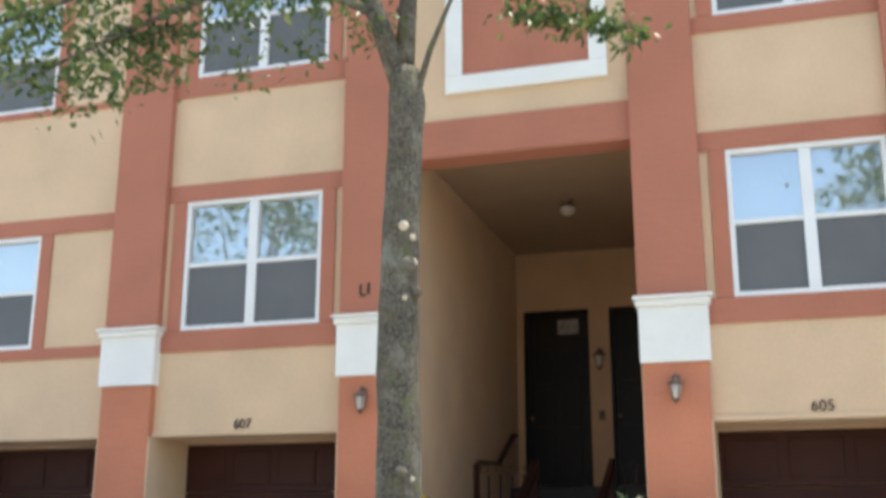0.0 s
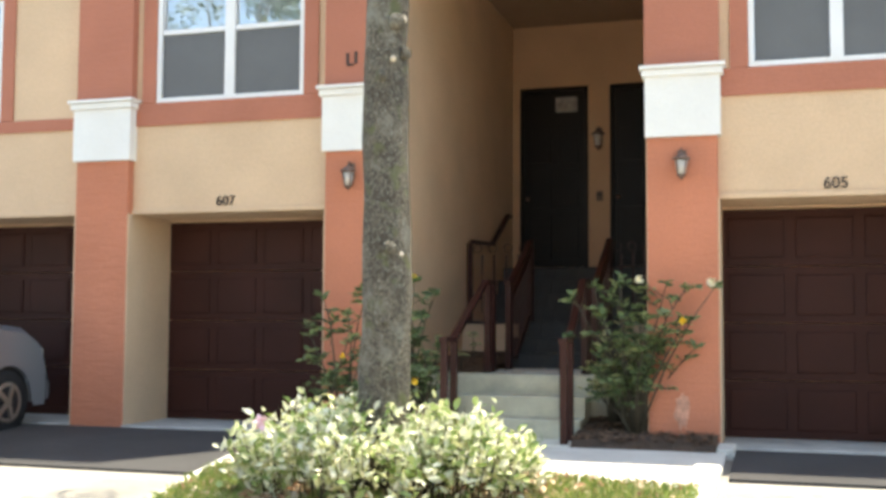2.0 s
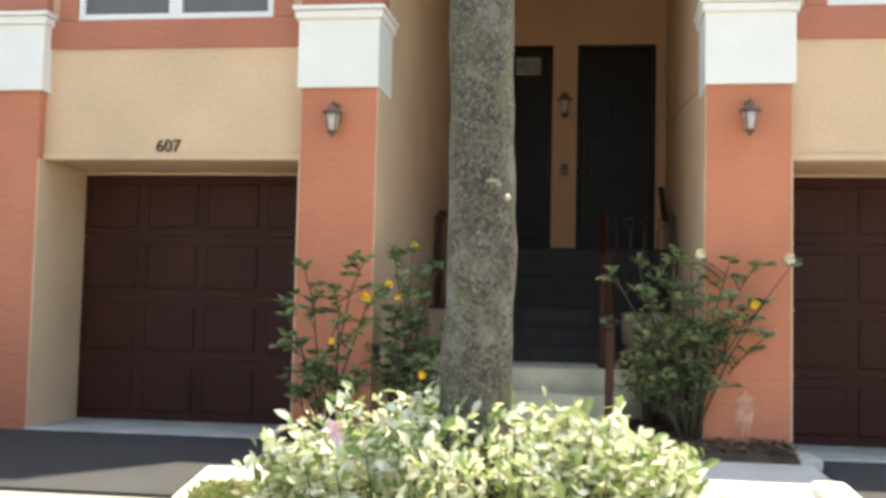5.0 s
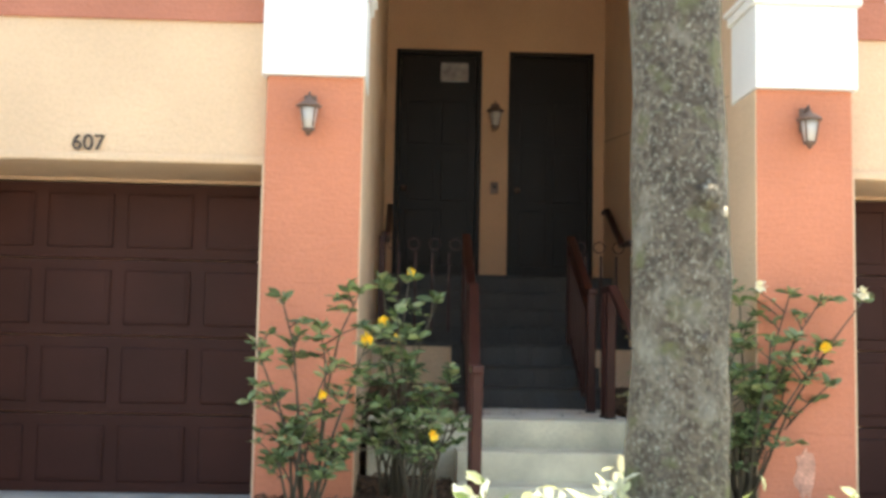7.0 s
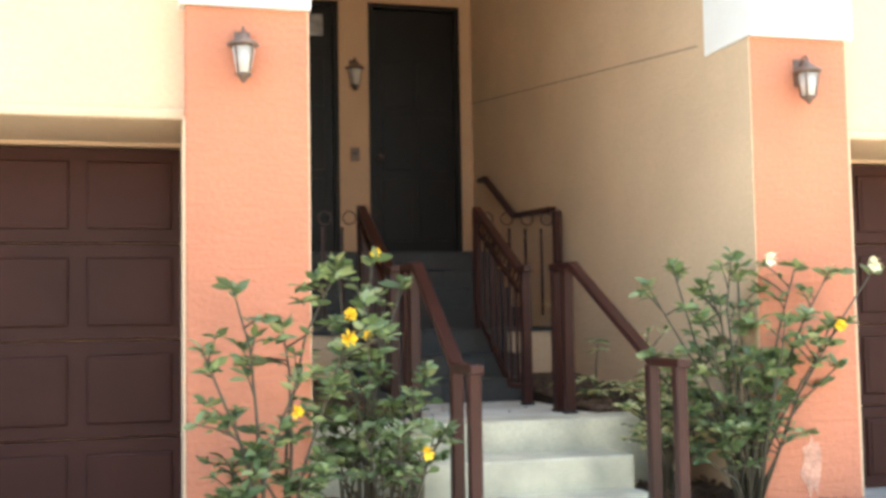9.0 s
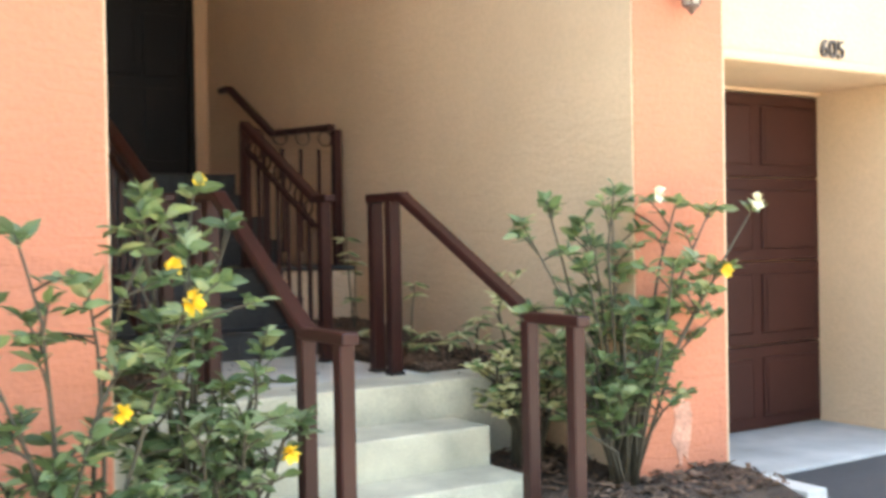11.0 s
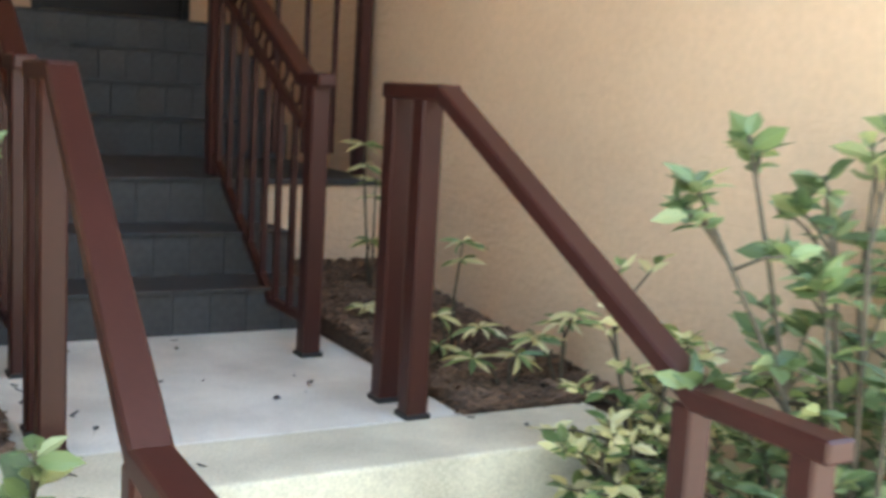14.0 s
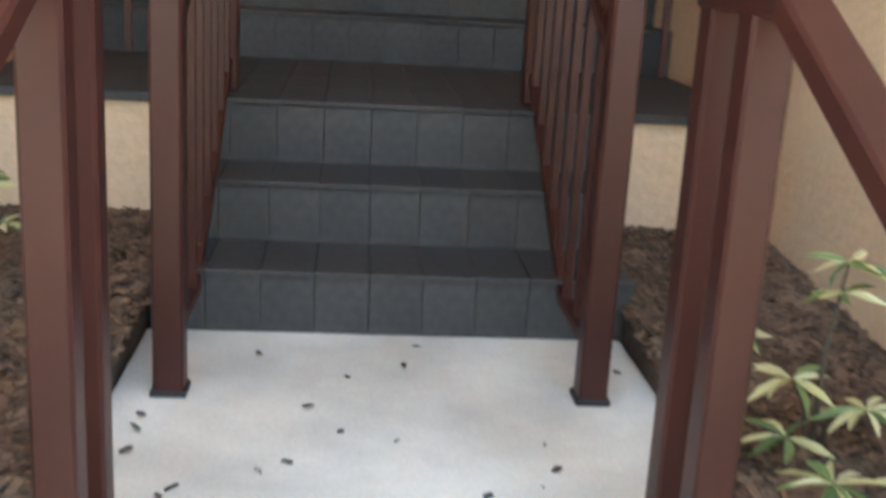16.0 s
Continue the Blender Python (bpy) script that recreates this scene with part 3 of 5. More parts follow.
# ---- front doors ----
def front_door(index, x0, x1, lite):
    d = structure(f"door_{index}", bmesh.new(), M_DOOR, "closed dark brown panelled front door", "door")
    z0, z1, y = FLOOR_UP + 0.03, DOOR_TOP, BACK_Y
    bm = bmesh.new()
    box(bm, x0, x0 + 0.05, y - 0.02, y + 0.1, z0, z1, 0.006)
    box(bm, x1 - 0.05, x1, y - 0.02, y + 0.1, z0, z1, 0.006)
    box(bm, x0 + 0.05, x1 - 0.05, y - 0.02, y + 0.1, z1 - 0.05, z1, 0.006)
    part("door_frame", bm, M_DOOR, d)
    bm = bmesh.new()
    a, c = x0 + 0.053, x1 - 0.053
    box(bm, a, c, y + 0.03, y + 0.075, z0 + 0.01, z1 - 0.053, 0.004)
    xm = (a + c) / 2
    for p0, p1 in ((0.12, 0.75), (0.85, 1.4), (1.5, 1.98)):
        for q0, q1 in ((a + 0.09, xm - 0.04), (xm + 0.04, c - 0.09)):
            box(bm, q0, q1, y + 0.02, y + 0.0295, z0 + p0, z0 + p1, 0.008)
    part("leaf", bm, M_DOOR, d)
    bm = bmesh.new()
    box(bm, x0, x1, y - 0.06, y + 0.1, FLOOR_UP, FLOOR_UP + 0.028, 0.006)
    part("threshold", bm, M_CONCRETE, d, "pale stone threshold")
    bm = bmesh.new()
    lathe(bm, [(0.012, -0.03), (0.012, 0.0), (0.03, 0.01), (0.034, 0.03), (0.024, 0.05), (0.005, 0.055)], 12)
    bmesh.ops.transform(bm, matrix=Matrix.Translation((x0 + 0.11, y + 0.02, z0 + 0.98)) @ Matrix.Rotation(radians(90), 4, "X"), verts=bm.verts[:])
    part("door_knob", bm, M_BRONZE, d, "round bronze knob")
    if lite:
        bm = bmesh.new()
        box(bm, xm + 0.02, c - 0.1, y + 0.017, y + 0.029, z1 - 0.36, z1 - 0.14, 0.004)
        part("door_lite", bm, M_LITE, d, "small pale glazed pane in the door")
    return d


front_door(5, *D1, True)
front_door(6, *D2, False)

# ---- entry stair ----
LAND = 0.55
bm = bmesh.new()
box(bm, -1.19, 1.10, 0.68, 1.0, -0.2, LAND, 0.012)
structure("landing_step", bm, M_STEP, "weathered greenish concrete top step", "steps")
bm = bmesh.new()
box(bm, -0.56, 0.67, 1.004, 2.2, -0.2, LAND - 0.002, 0.008)
structure("landing", bm, M_CONCRETE, "pale stained concrete landing", "landing")
for i, (y0, y1, z) in enumerate(((0.35, 0.678, 0.367), (0.03, 0.678, 0.183))):
    bm = bmesh.new()
    box(bm, -0.60, 0.63, y0, y1 if i == 0 else 0.348, -0.2, z, 0.012)
    structure(f"step_{i + 1}", bm, M_STEP, "weathered greenish concrete step", "steps")
TREAD, S_Y = 0.285, 2.202
LEVELS = [0.0, 0.165, 0.335, 0.52]
UP_LEVELS = [0.0, 0.185, 0.37, 0.555, 0.74]
SX0, SX1 = -0.55, 0.69


def flight(name, x0, x1, y0, y1, z0, levels, tread, label):
    """The dark body of a tiled flight; its last tread runs on to y1."""
    bm = bmesh.new()
    n = len(levels) - 1
    for i in range(n):
        d1 = y0 + tread * (i + 1) if i < n - 1 else y1
        box(bm, x0, x1, y0 + tread * i + (0.002 if i else 0), d1, z0 - 0.3, z0 + levels[i + 1] - 0.012)
    return structure(name, bm, M_GROUT, label, "stairs")


UP_Y = 4.0
flight_a = flight("stair_1", SX0, SX1, S_Y, UP_Y - 0.003, LAND, LEVELS, TREAD, "dark slate tiled stair up to the porch deck")
DECK = LAND + LEVELS[3]
flight_b = flight("stair_2", P_IN_L + 0.002, P_IN_R - 0.002, UP_Y, BACK_Y - 0.002, DECK, UP_LEVELS, 0.3, "dark slate tiled steps up to the front doors")
DECK_SIDE_Y = 2.80
for name, x0, x1 in (("deck_wall_west", P_IN_L + 0.002, SX0 - 0.002), ("deck_wall_east", SX1 + 0.002, P_IN_R - 0.002)):
    bm = bmesh.new()
    box(bm, x0, x1, DECK_SIDE_Y, UP_Y - 0.002, 0.2, DECK - 0.03)
    ob = structure(name, bm, M_PEACH, "peach stucco wall under the porch deck", "wall")
    bm = bmesh.new()
    box(bm, x0, x1, DECK_SIDE_Y - 0.02, UP_Y - 0.002, DECK - 0.028, DECK, 0.005)
    part("deck_edge", bm, M_TILE, ob, "dark tiled deck edge")

# ---- planting beds ----
BEDS = [("planting_bed_east", 0.675, P_IN_R, 1.003, DECK_SIDE_Y, 0.56, 0.70), ("planting_bed_west", P_IN_L, -0.565, 1.003, DECK_SIDE_Y, 0.56, 0.70)]
for name, x0, x1, y0, y1, z0, z1 in BEDS:
    bm = bmesh.new()
    nx, ny = 6, 16
    grid = [[bm.verts.new((x0 + (x1 - x0) * i / nx, y0 + (y1 - y0) * j / ny, z0 - 0.03 + (z1 - z0) * j / ny + 0.03 * noise.noise((i * 1.7, j * 0.9, x0)))) for i in range(nx + 1)] for j in range(ny + 1)]
    for j in range(ny):
        for i in range(nx):
            bm.faces.new((grid[j][i], grid[j][i + 1], grid[j + 1][i + 1], grid[j + 1][i]))
    structure(name, bm, M_SOIL, "brown bark mulch bed beside the stair", "planting bed")
FRONT_BEDS = [("planting_bed_front_east", 0.635, 1.84, -0.5, 0.677), ("planting_bed_front_west", -1.84, -0.605, -0.5, 0.677)]
for name, x0, x1, y0, y1 in FRONT_BEDS:
    bm = bmesh.new()
    nx, ny = 10, 8
    grid = [[bm.verts.new((x0 + (x1 - x0) * i / nx, y0 + (y1 - y0) * j / ny, (0.0 if j == 0 else 0.05) + 0.10 * j / ny + 0.03 * noise.noise((i * 1.3, j * 0.9, x0)))) for i in range(nx + 1)] for j in range(ny + 1)]
    for j in range(ny):
        for i in range(nx):
            bm.faces.new((grid[j][i], grid[j][i + 1], grid[j + 1][i + 1], grid[j + 1][i]))
    structure(name, bm, M_SOIL, "brown mulch bed at the pilaster's foot", "planting bed")


def skirt(ob):
    """Closes a bed's sides down into the ground."""
    bm = bmesh.new()
    bm.from_mesh(ob.data)
    rim = [e for e in bm.edges if e.is_boundary]
    made = bmesh.ops.extrude_edge_only(bm, edges=rim)["geom"]
    bmesh.ops.translate(bm, vec=(0, 0, -0.3), verts=[v for v in made if isinstance(v, bmesh.types.BMVert)])
    bm.to_mesh(ob.data)
    bm.free()


for bed in [b[0] for b in BEDS] + [b[0] for b in FRONT_BEDS]:
    skirt(bpy.data.objects[bed])


def chips(name, areas, count, mat, label, size=(0.012, 0.034), flat=0.004):
    verts, faces = [], []
    for x0, x1, y0, y1, z0, z1 in areas:
        for _ in range(int(count * (x1 - x0) * (y1 - y0))):
            u, v = random.random(), random.random()
            x, y = x0 + (x1 - x0) * u, y0 + (y1 - y0) * v
            z = z0 + (z1 - z0) * v + random.uniform(0.0, 0.03)
            m = pose(x, y, z, random.uniform(-30, 30), random.uniform(-30, 30), random.uniform(0, 360))
            l, w = random.uniform(*size), random.uniform(0.005, 0.014)
            n = len(verts)
            verts += [m @ Vector(p) for p in ((-l, -w, 0), (l, -w * 0.6, 0), (l * 0.8, w, 0), (-l * 0.9, w * 0.8, 0), (-l, -w, -flat), (l, -w, -flat), (l, w, -flat), (-l, w, -flat))]
            faces += [(n, n + 1, n + 2, n + 3), (n, n + 4, n + 5, n + 1), (n + 1, n + 5, n + 6, n + 2), (n + 2, n + 6, n + 7, n + 3), (n + 3, n + 7, n + 4, n)]
    return tagged(new(name, raw_mesh(name, verts, faces, mat)), label, "mulch", "", "stuff")


chips("bark_mulch", [(b[1], b[2], b[3], b[4], b[5] - 0.015, b[6] - 0.015) for b in BEDS], 11100, M_CHIP, "loose brown bark chips on the beds")
chips("bark_mulch", [(b[1], b[2], b[3] + 0.1, b[4], 0.06, 0.15) for b in FRONT_BEDS], 700, M_CHIP, "loose brown bark chips at the pilaster's foot")

random.seed(17)
chips("debris", [(-0.5, 0.62, 1.05, 2.15, LAND - 0.012, LAND - 0.012), (-0.5, 1.0, 0.72, 0.98, LAND - 0.012, LAND - 0.012)], 30, M_GROUT, "dark fallen bits scattered on the landing", (0.002, 0.008), 0.003)

# ---- walk and island ----
sheet("pavement", -1.74, 1.93, -2.4, -0.5, 0.03, M_KERB, "pale concrete walk before the steps", "pavement", steps=6)
bm = bmesh.new()
box(bm, -0.6, 0.63, -0.5, 0.028, -0.2, 0.012, 0.006)
structure("pavement_foot", bm, M_CONCRETE, "pale concrete foot of the steps", "pavement")
bm = bmesh.new()
box(bm, 1.845, 1.99, -0.5, -0.005, -0.2, 0.035, 0.01)
structure("kerb_corner", bm, M_KERB, "pale concrete kerb beside the garage apron", "kerb")
ISLAND = [(-1.74, -1.85), (-1.62, -2.6), (-1.42, -3.6), (-1.25, -4.3), (-0.7, -5.0), (0.4, -5.25), (1.3, -5.0), (1.72, -4.3), (1.82, -3.0), (1.83, -1.5)]
BED = [(-1.64, -2.4)] + ISLAND[1:-1] + [(1.83, -2.4)]


def strip(name, line, width, height, mat, label):
    """A kerb along a line, closed at its ends."""
    bm = bmesh.new()
    sections = []
    for i, (x, y) in enumerate(line):
        ax, ay = line[max(i - 1, 0)]
        cx, cy = line[min(i + 1, len(line) - 1)]
        n = Vector((cy - ay, ax - cx, 0)).normalized() * width / 2
        g = ground_z(y)
        sections.append([bm.verts.new((x + n.x, y + n.y, g - 0.2)), bm.verts.new((x + n.x, y + n.y, g + height - 0.015)), bm.verts.new((x + n.x * 0.8, y + n.y * 0.8, g + height)),
                         bm.verts.new((x - n.x * 0.8, y - n.y * 0.8, g + height)), bm.verts.new((x - n.x, y - n.y, g + height - 0.015)), bm.verts.new((x - n.x, y - n.y, g - 0.2))])
    for a, c in zip(sections, sections[1:]):
        for k in range(5):
            bm.faces.new((a[k], a[k + 1], c[k + 1], c[k]))
    bm.faces.new(sections[0])
    bm.faces.new(list(reversed(sections[-1])))
    bmesh.ops.recalc_face_normals(bm, faces=bm.faces[:])
    return structure(name, bm, mat, label, "kerb")


strip("kerb", ISLAND, 0.2, 0.10, M_KERB, "pale concrete kerb round the planted island")
bm = bmesh.new()
ring = [bm.verts.new((x, y, ground_z(y) + 0.06)) for x, y in BED]
mid = bm.verts.new((0.1, -3.0, ground_z(-3.0) + 0.13))
for a, c in zip(ring, ring[1:] + ring[:1]):
    bm.faces.new((a, c, mid))
bmesh.ops.recalc_face_normals(bm, faces=bm.faces[:])
structure("ground_island", bm, M_SOIL, "soil of the planted island with leaf litter", "ground")


def inside(x, y):
    poly = BED
    hit = False
    for (ax, ay), (cx, cy) in zip(poly, poly[1:] + poly[:1]):
        if (ay > y) != (cy > y) and x < (cx - ax) * (y - ay) / (cy - ay) + ax:
            hit = not hit
    return hit


def island_z(x, y):
    d = math.hypot((x - 0.1) / 1.8, (y + 3.0) / 1.8)
    return ground_z(y) + 0.06 + 0.07 * max(0, 1 - d)


random.seed(3)
spots = [(random.uniform(-1.65, 1.83), random.uniform(-5.2, -2.4)) for _ in range(22000)]
spots = [p for p in spots if inside(*p)]
blade = [p for p in spots if noise.noise((p[0] * 1.5, p[1] * 1.5, 4.0)) > 0.22 or (p[0] > 0.85 and p[1] < -2.5) or (p[0] < -0.75 and p[1] > -4.6)]
me = leaves("grass", [(x, y, island_z(x, y)) for x, y in blade], [(random.uniform(-0.6, 0.6), random.uniform(-0.6, 0.6), 1) for _ in blade], [random.uniform(0.05, 0.11) for _ in blade], M_GRASS, 0.2, 0.5)
tagged(new("grass", me), "patchy yellow-green lawn grass on the island", "grass", "", "stuff")
dry = [p for p in spots if -0.8 < p[0] < 1.0 or random.random() < 0.2][::2]
me = leaves("leaf_litter", [(x, y, island_z(x, y) + random.uniform(0.015, 0.05)) for x, y in dry], [(random.uniform(-1, 1), random.uniform(-1, 1), random.uniform(-0.1, 0.5)) for _ in dry], [random.uniform(0.04, 0.09) for _ in dry], M_LITTER, 0.55, 0.3)
tagged(new("leaf_litter", me), "dry brown fallen leaves on the island", "leaves", "", "stuff")


# ---- railings ----
def stair_rail(name, side):
    """Low double-post handrail beside the concrete steps; side +1 east, -1 west."""
    x = 0.515 if side > 0 else -0.475
    out = 0.045 * side
    r = thing(name, "maroon painted metal handrail with paired square posts", "handrail", "handrails at the steps", (x, 0, 0))
    for y in (-0.37, -0.06):
        bm = bmesh.new()
        bar(bm, (out, y, -0.05), (out, y, 0.89), 0.062, 0.062)
        part("post", bm, M_RAIL, r)
    for y in (1.03, 1.21):
        bm = bmesh.new()
        bar(bm, (0, y, LAND), (0, y, 1.455), 0.066, 0.066)
        p = part("post", bm, M_RAIL, r)
        bm = bmesh.new()
        box(bm, -0.039, 0.039, y - 0.039, y + 0.039, LAND - 0.002, LAND + 0.014, 0.003)
        part("foot_plate", bm, M_BLACK, p, "black metal foot plate")
    bm = bmesh.new()
    bar(bm, (out, -0.43, 0.905), (out, -0.07, 0.905), 0.07, 0.045)
    bar(bm, (out, -0.085, 0.905), (0, 0.93, 1.47), 0.07, 0.045)
    bar(bm, (0, 0.91, 1.47), (0, 1.26, 1.47), 0.07, 0.045)
    part("top_rail", bm, M_RAIL, r)
    return r


stair_rail("handrail", 1)
stair_rail("handrail", -1)


def ring_ornament(bm, centre, radius, turn):
    """A flat wrought ring in the plane of the panel."""
    n = 14
    inner, outer = [], []
    for k in range(n):
        a = 2 * math.pi * k / n
        for r, store in ((radius - 0.009, inner), (radius, outer)):
            p = Vector((math.cos(a) * r, 0, math.sin(a) * r))
            p = Matrix.Rotation(turn, 3, "Z") @ p
            off = Matrix.Rotation(turn, 3, "Z") @ Vector((0, 0.006, 0))
            store.append((bm.verts.new(Vector(centre) + p - off), bm.verts.new(Vector(centre) + p + off)))
    for k in range(n):
        j = (k + 1) % n
        bm.faces.new((inner[k][0], inner[j][0], outer[j][0], outer[k][0]))
        bm.faces.new((inner[k][1], outer[k][1], outer[j][1], inner[j][1]))
        bm.faces.new((outer[k][0], outer[j][0], outer[j][1], outer[k][1]))
        bm.faces.new((inner[k][0], inner[k][1], inner[j][1], inner[j][0]))


def balustrade(name, x, wall_x):
    """Upper railing along the tiled stair, with a guard across to the wall and a wall handrail."""
    b = thing(name, "maroon metal stair balustrade with balusters and ring ornaments", "balustrade", "balustrades at the stair", (x, 1.785, LAND))
    base = Vector((x, 1.785, LAND))
    y0, y1 = 1.785, 2.92
    top0, top1 = 1.475, 2.01

    def add(pname, bm, label="", mat=M_RAIL, parent=b):
        bmesh.ops.translate(bm, vec=-base, verts=bm.verts[:])
        return part(pname, bm, mat, parent, label)

    bm = bmesh.new()
    bar(bm, (x, y0, LAND), (x, y0, top0), 0.066, 0.066)
    p = add("post", bm)
    bm = bmesh.new()
    box(bm, x - 0.039, x + 0.039, y0 - 0.039, y0 + 0.039, LAND, LAND + 0.014, 0.003)
    add("foot_plate", bm, "black metal foot plate", M_BLACK, p)
    bm = bmesh.new()
    bar(bm, (x, y1, DECK), (x, y1, top1), 0.06, 0.06)
    add("post", bm)
    bm = bmesh.new()
    bar(bm, (wall_x, y1, DECK), (wall_x, y1, top1), 0.06, 0.06)
    add("post", bm)
    bm = bmesh.new()
    bar(bm, (x, y0 - 0.08, top0 + 0.015), (x, y0 + 0.12, top0 + 0.015), 0.07, 0.045)
    bar(bm, (x, y0 + 0.10, top0 + 0.015), (x, y1, top1 + 0.015), 0.07, 0.045)
    bar(bm, (x, y1, top1 + 0.012), (wall_x + (0.04 if wall_x > x else -0.04), y1, top1 + 0.012), 0.045, 0.08)
    add("top_rail", bm)
    s0, s1 = y0 + 0.12, y1
    low = lambda y: LAND + 0.12 + (DECK + 0.1 - LAND - 0.12) * max(0, (y - 2.15)) / (s1 - 2.15)
    high = lambda y: top0 + (top1 - top0) * max(0, y - s0) / (s1 - s0)
    bm = bmesh.new()
    bar(bm, (x, y0, low(y0)), (x, 2.15, low(2.15)), 0.03, 0.03, 0.003)
    bar(bm, (x, 2.15, low(2.15)), (x, y1, low(y1)), 0.03, 0.03, 0.003)
    bar(bm, (x, s0, high(s0) - 0.14), (x, y1, high(y1) - 0.14), 0.03, 0.03, 0.003)
    bar(bm, (x, y1, DECK + 0.1), (wall_x, y1, DECK + 0.1), 0.03, 0.03, 0.003)
    bar(bm, (x, y1, top1 - 0.14), (wall_x, y1, top1 - 0.14), 0.03, 0.03, 0.003)
    add("lower_rail", bm)
    n = 7
    for i in range(n):
        y = y0 + 0.12 + (y1 - y0 - 0.12) * (i + 0.5) / n
        bm = bmesh.new()
        bar(bm, (x, y, low(y)), (x, y, high(y) - 0.14), 0.02, 0.02, 0)
        add("baluster", bm)
    for i in range(4):
        bx = x + (wall_x - x) * (i + 1) / 5
        bm = bmesh.new()
        bar(bm, (bx, y1, DECK + 0.1), (bx, y1, top1 - 0.14), 0.02, 0.02, 0)
        add("baluster", bm)
    for i in range(4):
        bm = bmesh.new()
        ring_ornament(bm, (x + (wall_x - x) * (i + 0.5) / 4, y1, top1 - 0.065), 0.055, 0)
        add("ring_ornament", bm)
    for i in range(7):
        y = s0 + (y1 - s0) * (i + 0.5) / 7
        bm = bmesh.new()
        ring_ornament(bm, (x, y, high(y) - 0.068), 0.05, radians(90))
        add("ring_ornament", bm)
    bm = bmesh.new()
    wx = wall_x - 0.02 if wall_x > 0 else wall_x + 0.02
    bar(bm, (wx, y1 + 0.03, top1 + 0.02), (wx, 3.95, top1 + 0.06), 0.06, 0.045)
    bar(bm, (wx, 3.94, top1 + 0.06), (wx, 4.80, 2.52), 0.06, 0.045)
    bar(bm, (wx, 4.79, 2.52), (wx, 4.98, 2.52), 0.06, 0.045)
    add("wall_handrail", bm)
    return b


balustrade("balustrade", 0.50, 1.18)
balustrade("balustrade", -0.435, -1.18)


# ---- lanterns and numerals ----
def lantern(x, z, y, scale=1.0, label="bronze wall lantern with frosted panes"):
    l = thing("wall_lantern", label, "wall lamp", "wall lanterns", (x, y, z))
    s = scale
    bm = bmesh.new()
    box(bm, -0.05 * s, 0.05 * s, -0.015, 0.0, 0.0 * s, 0.2 * s, 0.006)
    part("back_plate", bm, M_BRONZE, l)
    bm = bmesh.new()
    tube(bm, [(0, -0.01, 0.14 * s), (0, -0.05 * s, 0.2 * s), (0, -0.09 * s, 0.21 * s), (0, -0.11 * s, 0.17 * s)], [0.009 * s] * 4, 6)
    part("arm", bm, M_BRONZE, l)
    bm = bmesh.new()
    lathe(bm, [(0.012 * s, 0.17 * s), (0.02 * s, 0.15 * s), (0.10 * s, 0.10 * s), (0.105 * s, 0.085 * s), (0.08 * s, 0.08 * s)], 8, (0, -0.11 * s, 0))
    part("hood", bm, M_BRONZE, l)
    bm = bmesh.new()
    lathe(bm, [(0.045 * s, -0.09 * s), (0.072 * s, 0.075 * s)], 8, (0, -0.11 * s, 0))
    g = part("glass", bm, M_FROST, l, "pale frosted lantern glass")
    for k in range(4):
        a = radians(45 + 90 * k)
        bm = bmesh.new()
        bar(bm, (0.05 * s * math.cos(a), -0.11 * s + 0.05 * s * math.sin(a), -0.09 * s), (0.078 * s * math.cos(a), -0.11 * s + 0.078 * s * math.sin(a), 0.08 * s), 0.012 * s, 0.012 * s, 0)
        part("glazing_bar", bm, M_BRONZE, l)
    bm = bmesh.new()
    lathe(bm, [(0.05 * s, -0.09 * s), (0.054 * s, -0.1 * s), (0.03 * s, -0.115 * s), (0.014 * s, -0.14 * s), (0.004 * s, -0.15 * s)], 8, (0, -0.11 * s, 0))
    part("finial", bm, M_BRONZE, l)
    return l


lantern(-1.575, 2.43, 0.0, 0.78)
lantern(1.555, 2.43, 0.0, 0.78)
lantern(-0.005, 3.62, BACK_Y, 0.95, "dark bronze lantern between the front doors")
lantern(3.99, 2.42, 0.0, 0.78)
bell = thing("doorbell_plate", "small dark doorbell plate on the back wall", "doorbell", "", (0.0, BACK_Y, 2.84))
bm = bmesh.new()
box(bm, -0.045, 0.045, -0.02, 0, -0.07, 0.07, 0.008)
part("plate", bm, M_BRONZE, bell)
bm = bmesh.new()
lathe(bm, [(0.02, 0.0), (0.02, 0.008), (0.012, 0.012)], 12)
bmesh.ops.transform(bm, matrix=Matrix.Translation((0, -0.02, 0.01)) @ Matrix.Rotation(radians(90), 4, "X"), verts=bm.verts[:])
part("button", bm, M_BLACK, bell)
lamp = thing("ceiling_lamp", "small pale dome lamp under the soffit", "ceiling lamp", "", (0.05, 2.9, SOFFIT))
bm = bmesh.new()
lathe(bm, [(0.07, 0.0), (0.075, -0.02), (0.03, -0.03), (0.03, -0.08)], 16)
part("canopy", bm, M_BRONZE, lamp)
bm = bmesh.new()
lathe(bm, [(0.03, -0.08), (0.09, -0.1), (0.1, -0.15), (0.06, -0.2), (0.01, -0.215)], 16)
part("dome", bm, M_FROST, lamp, "frosted glass dome")


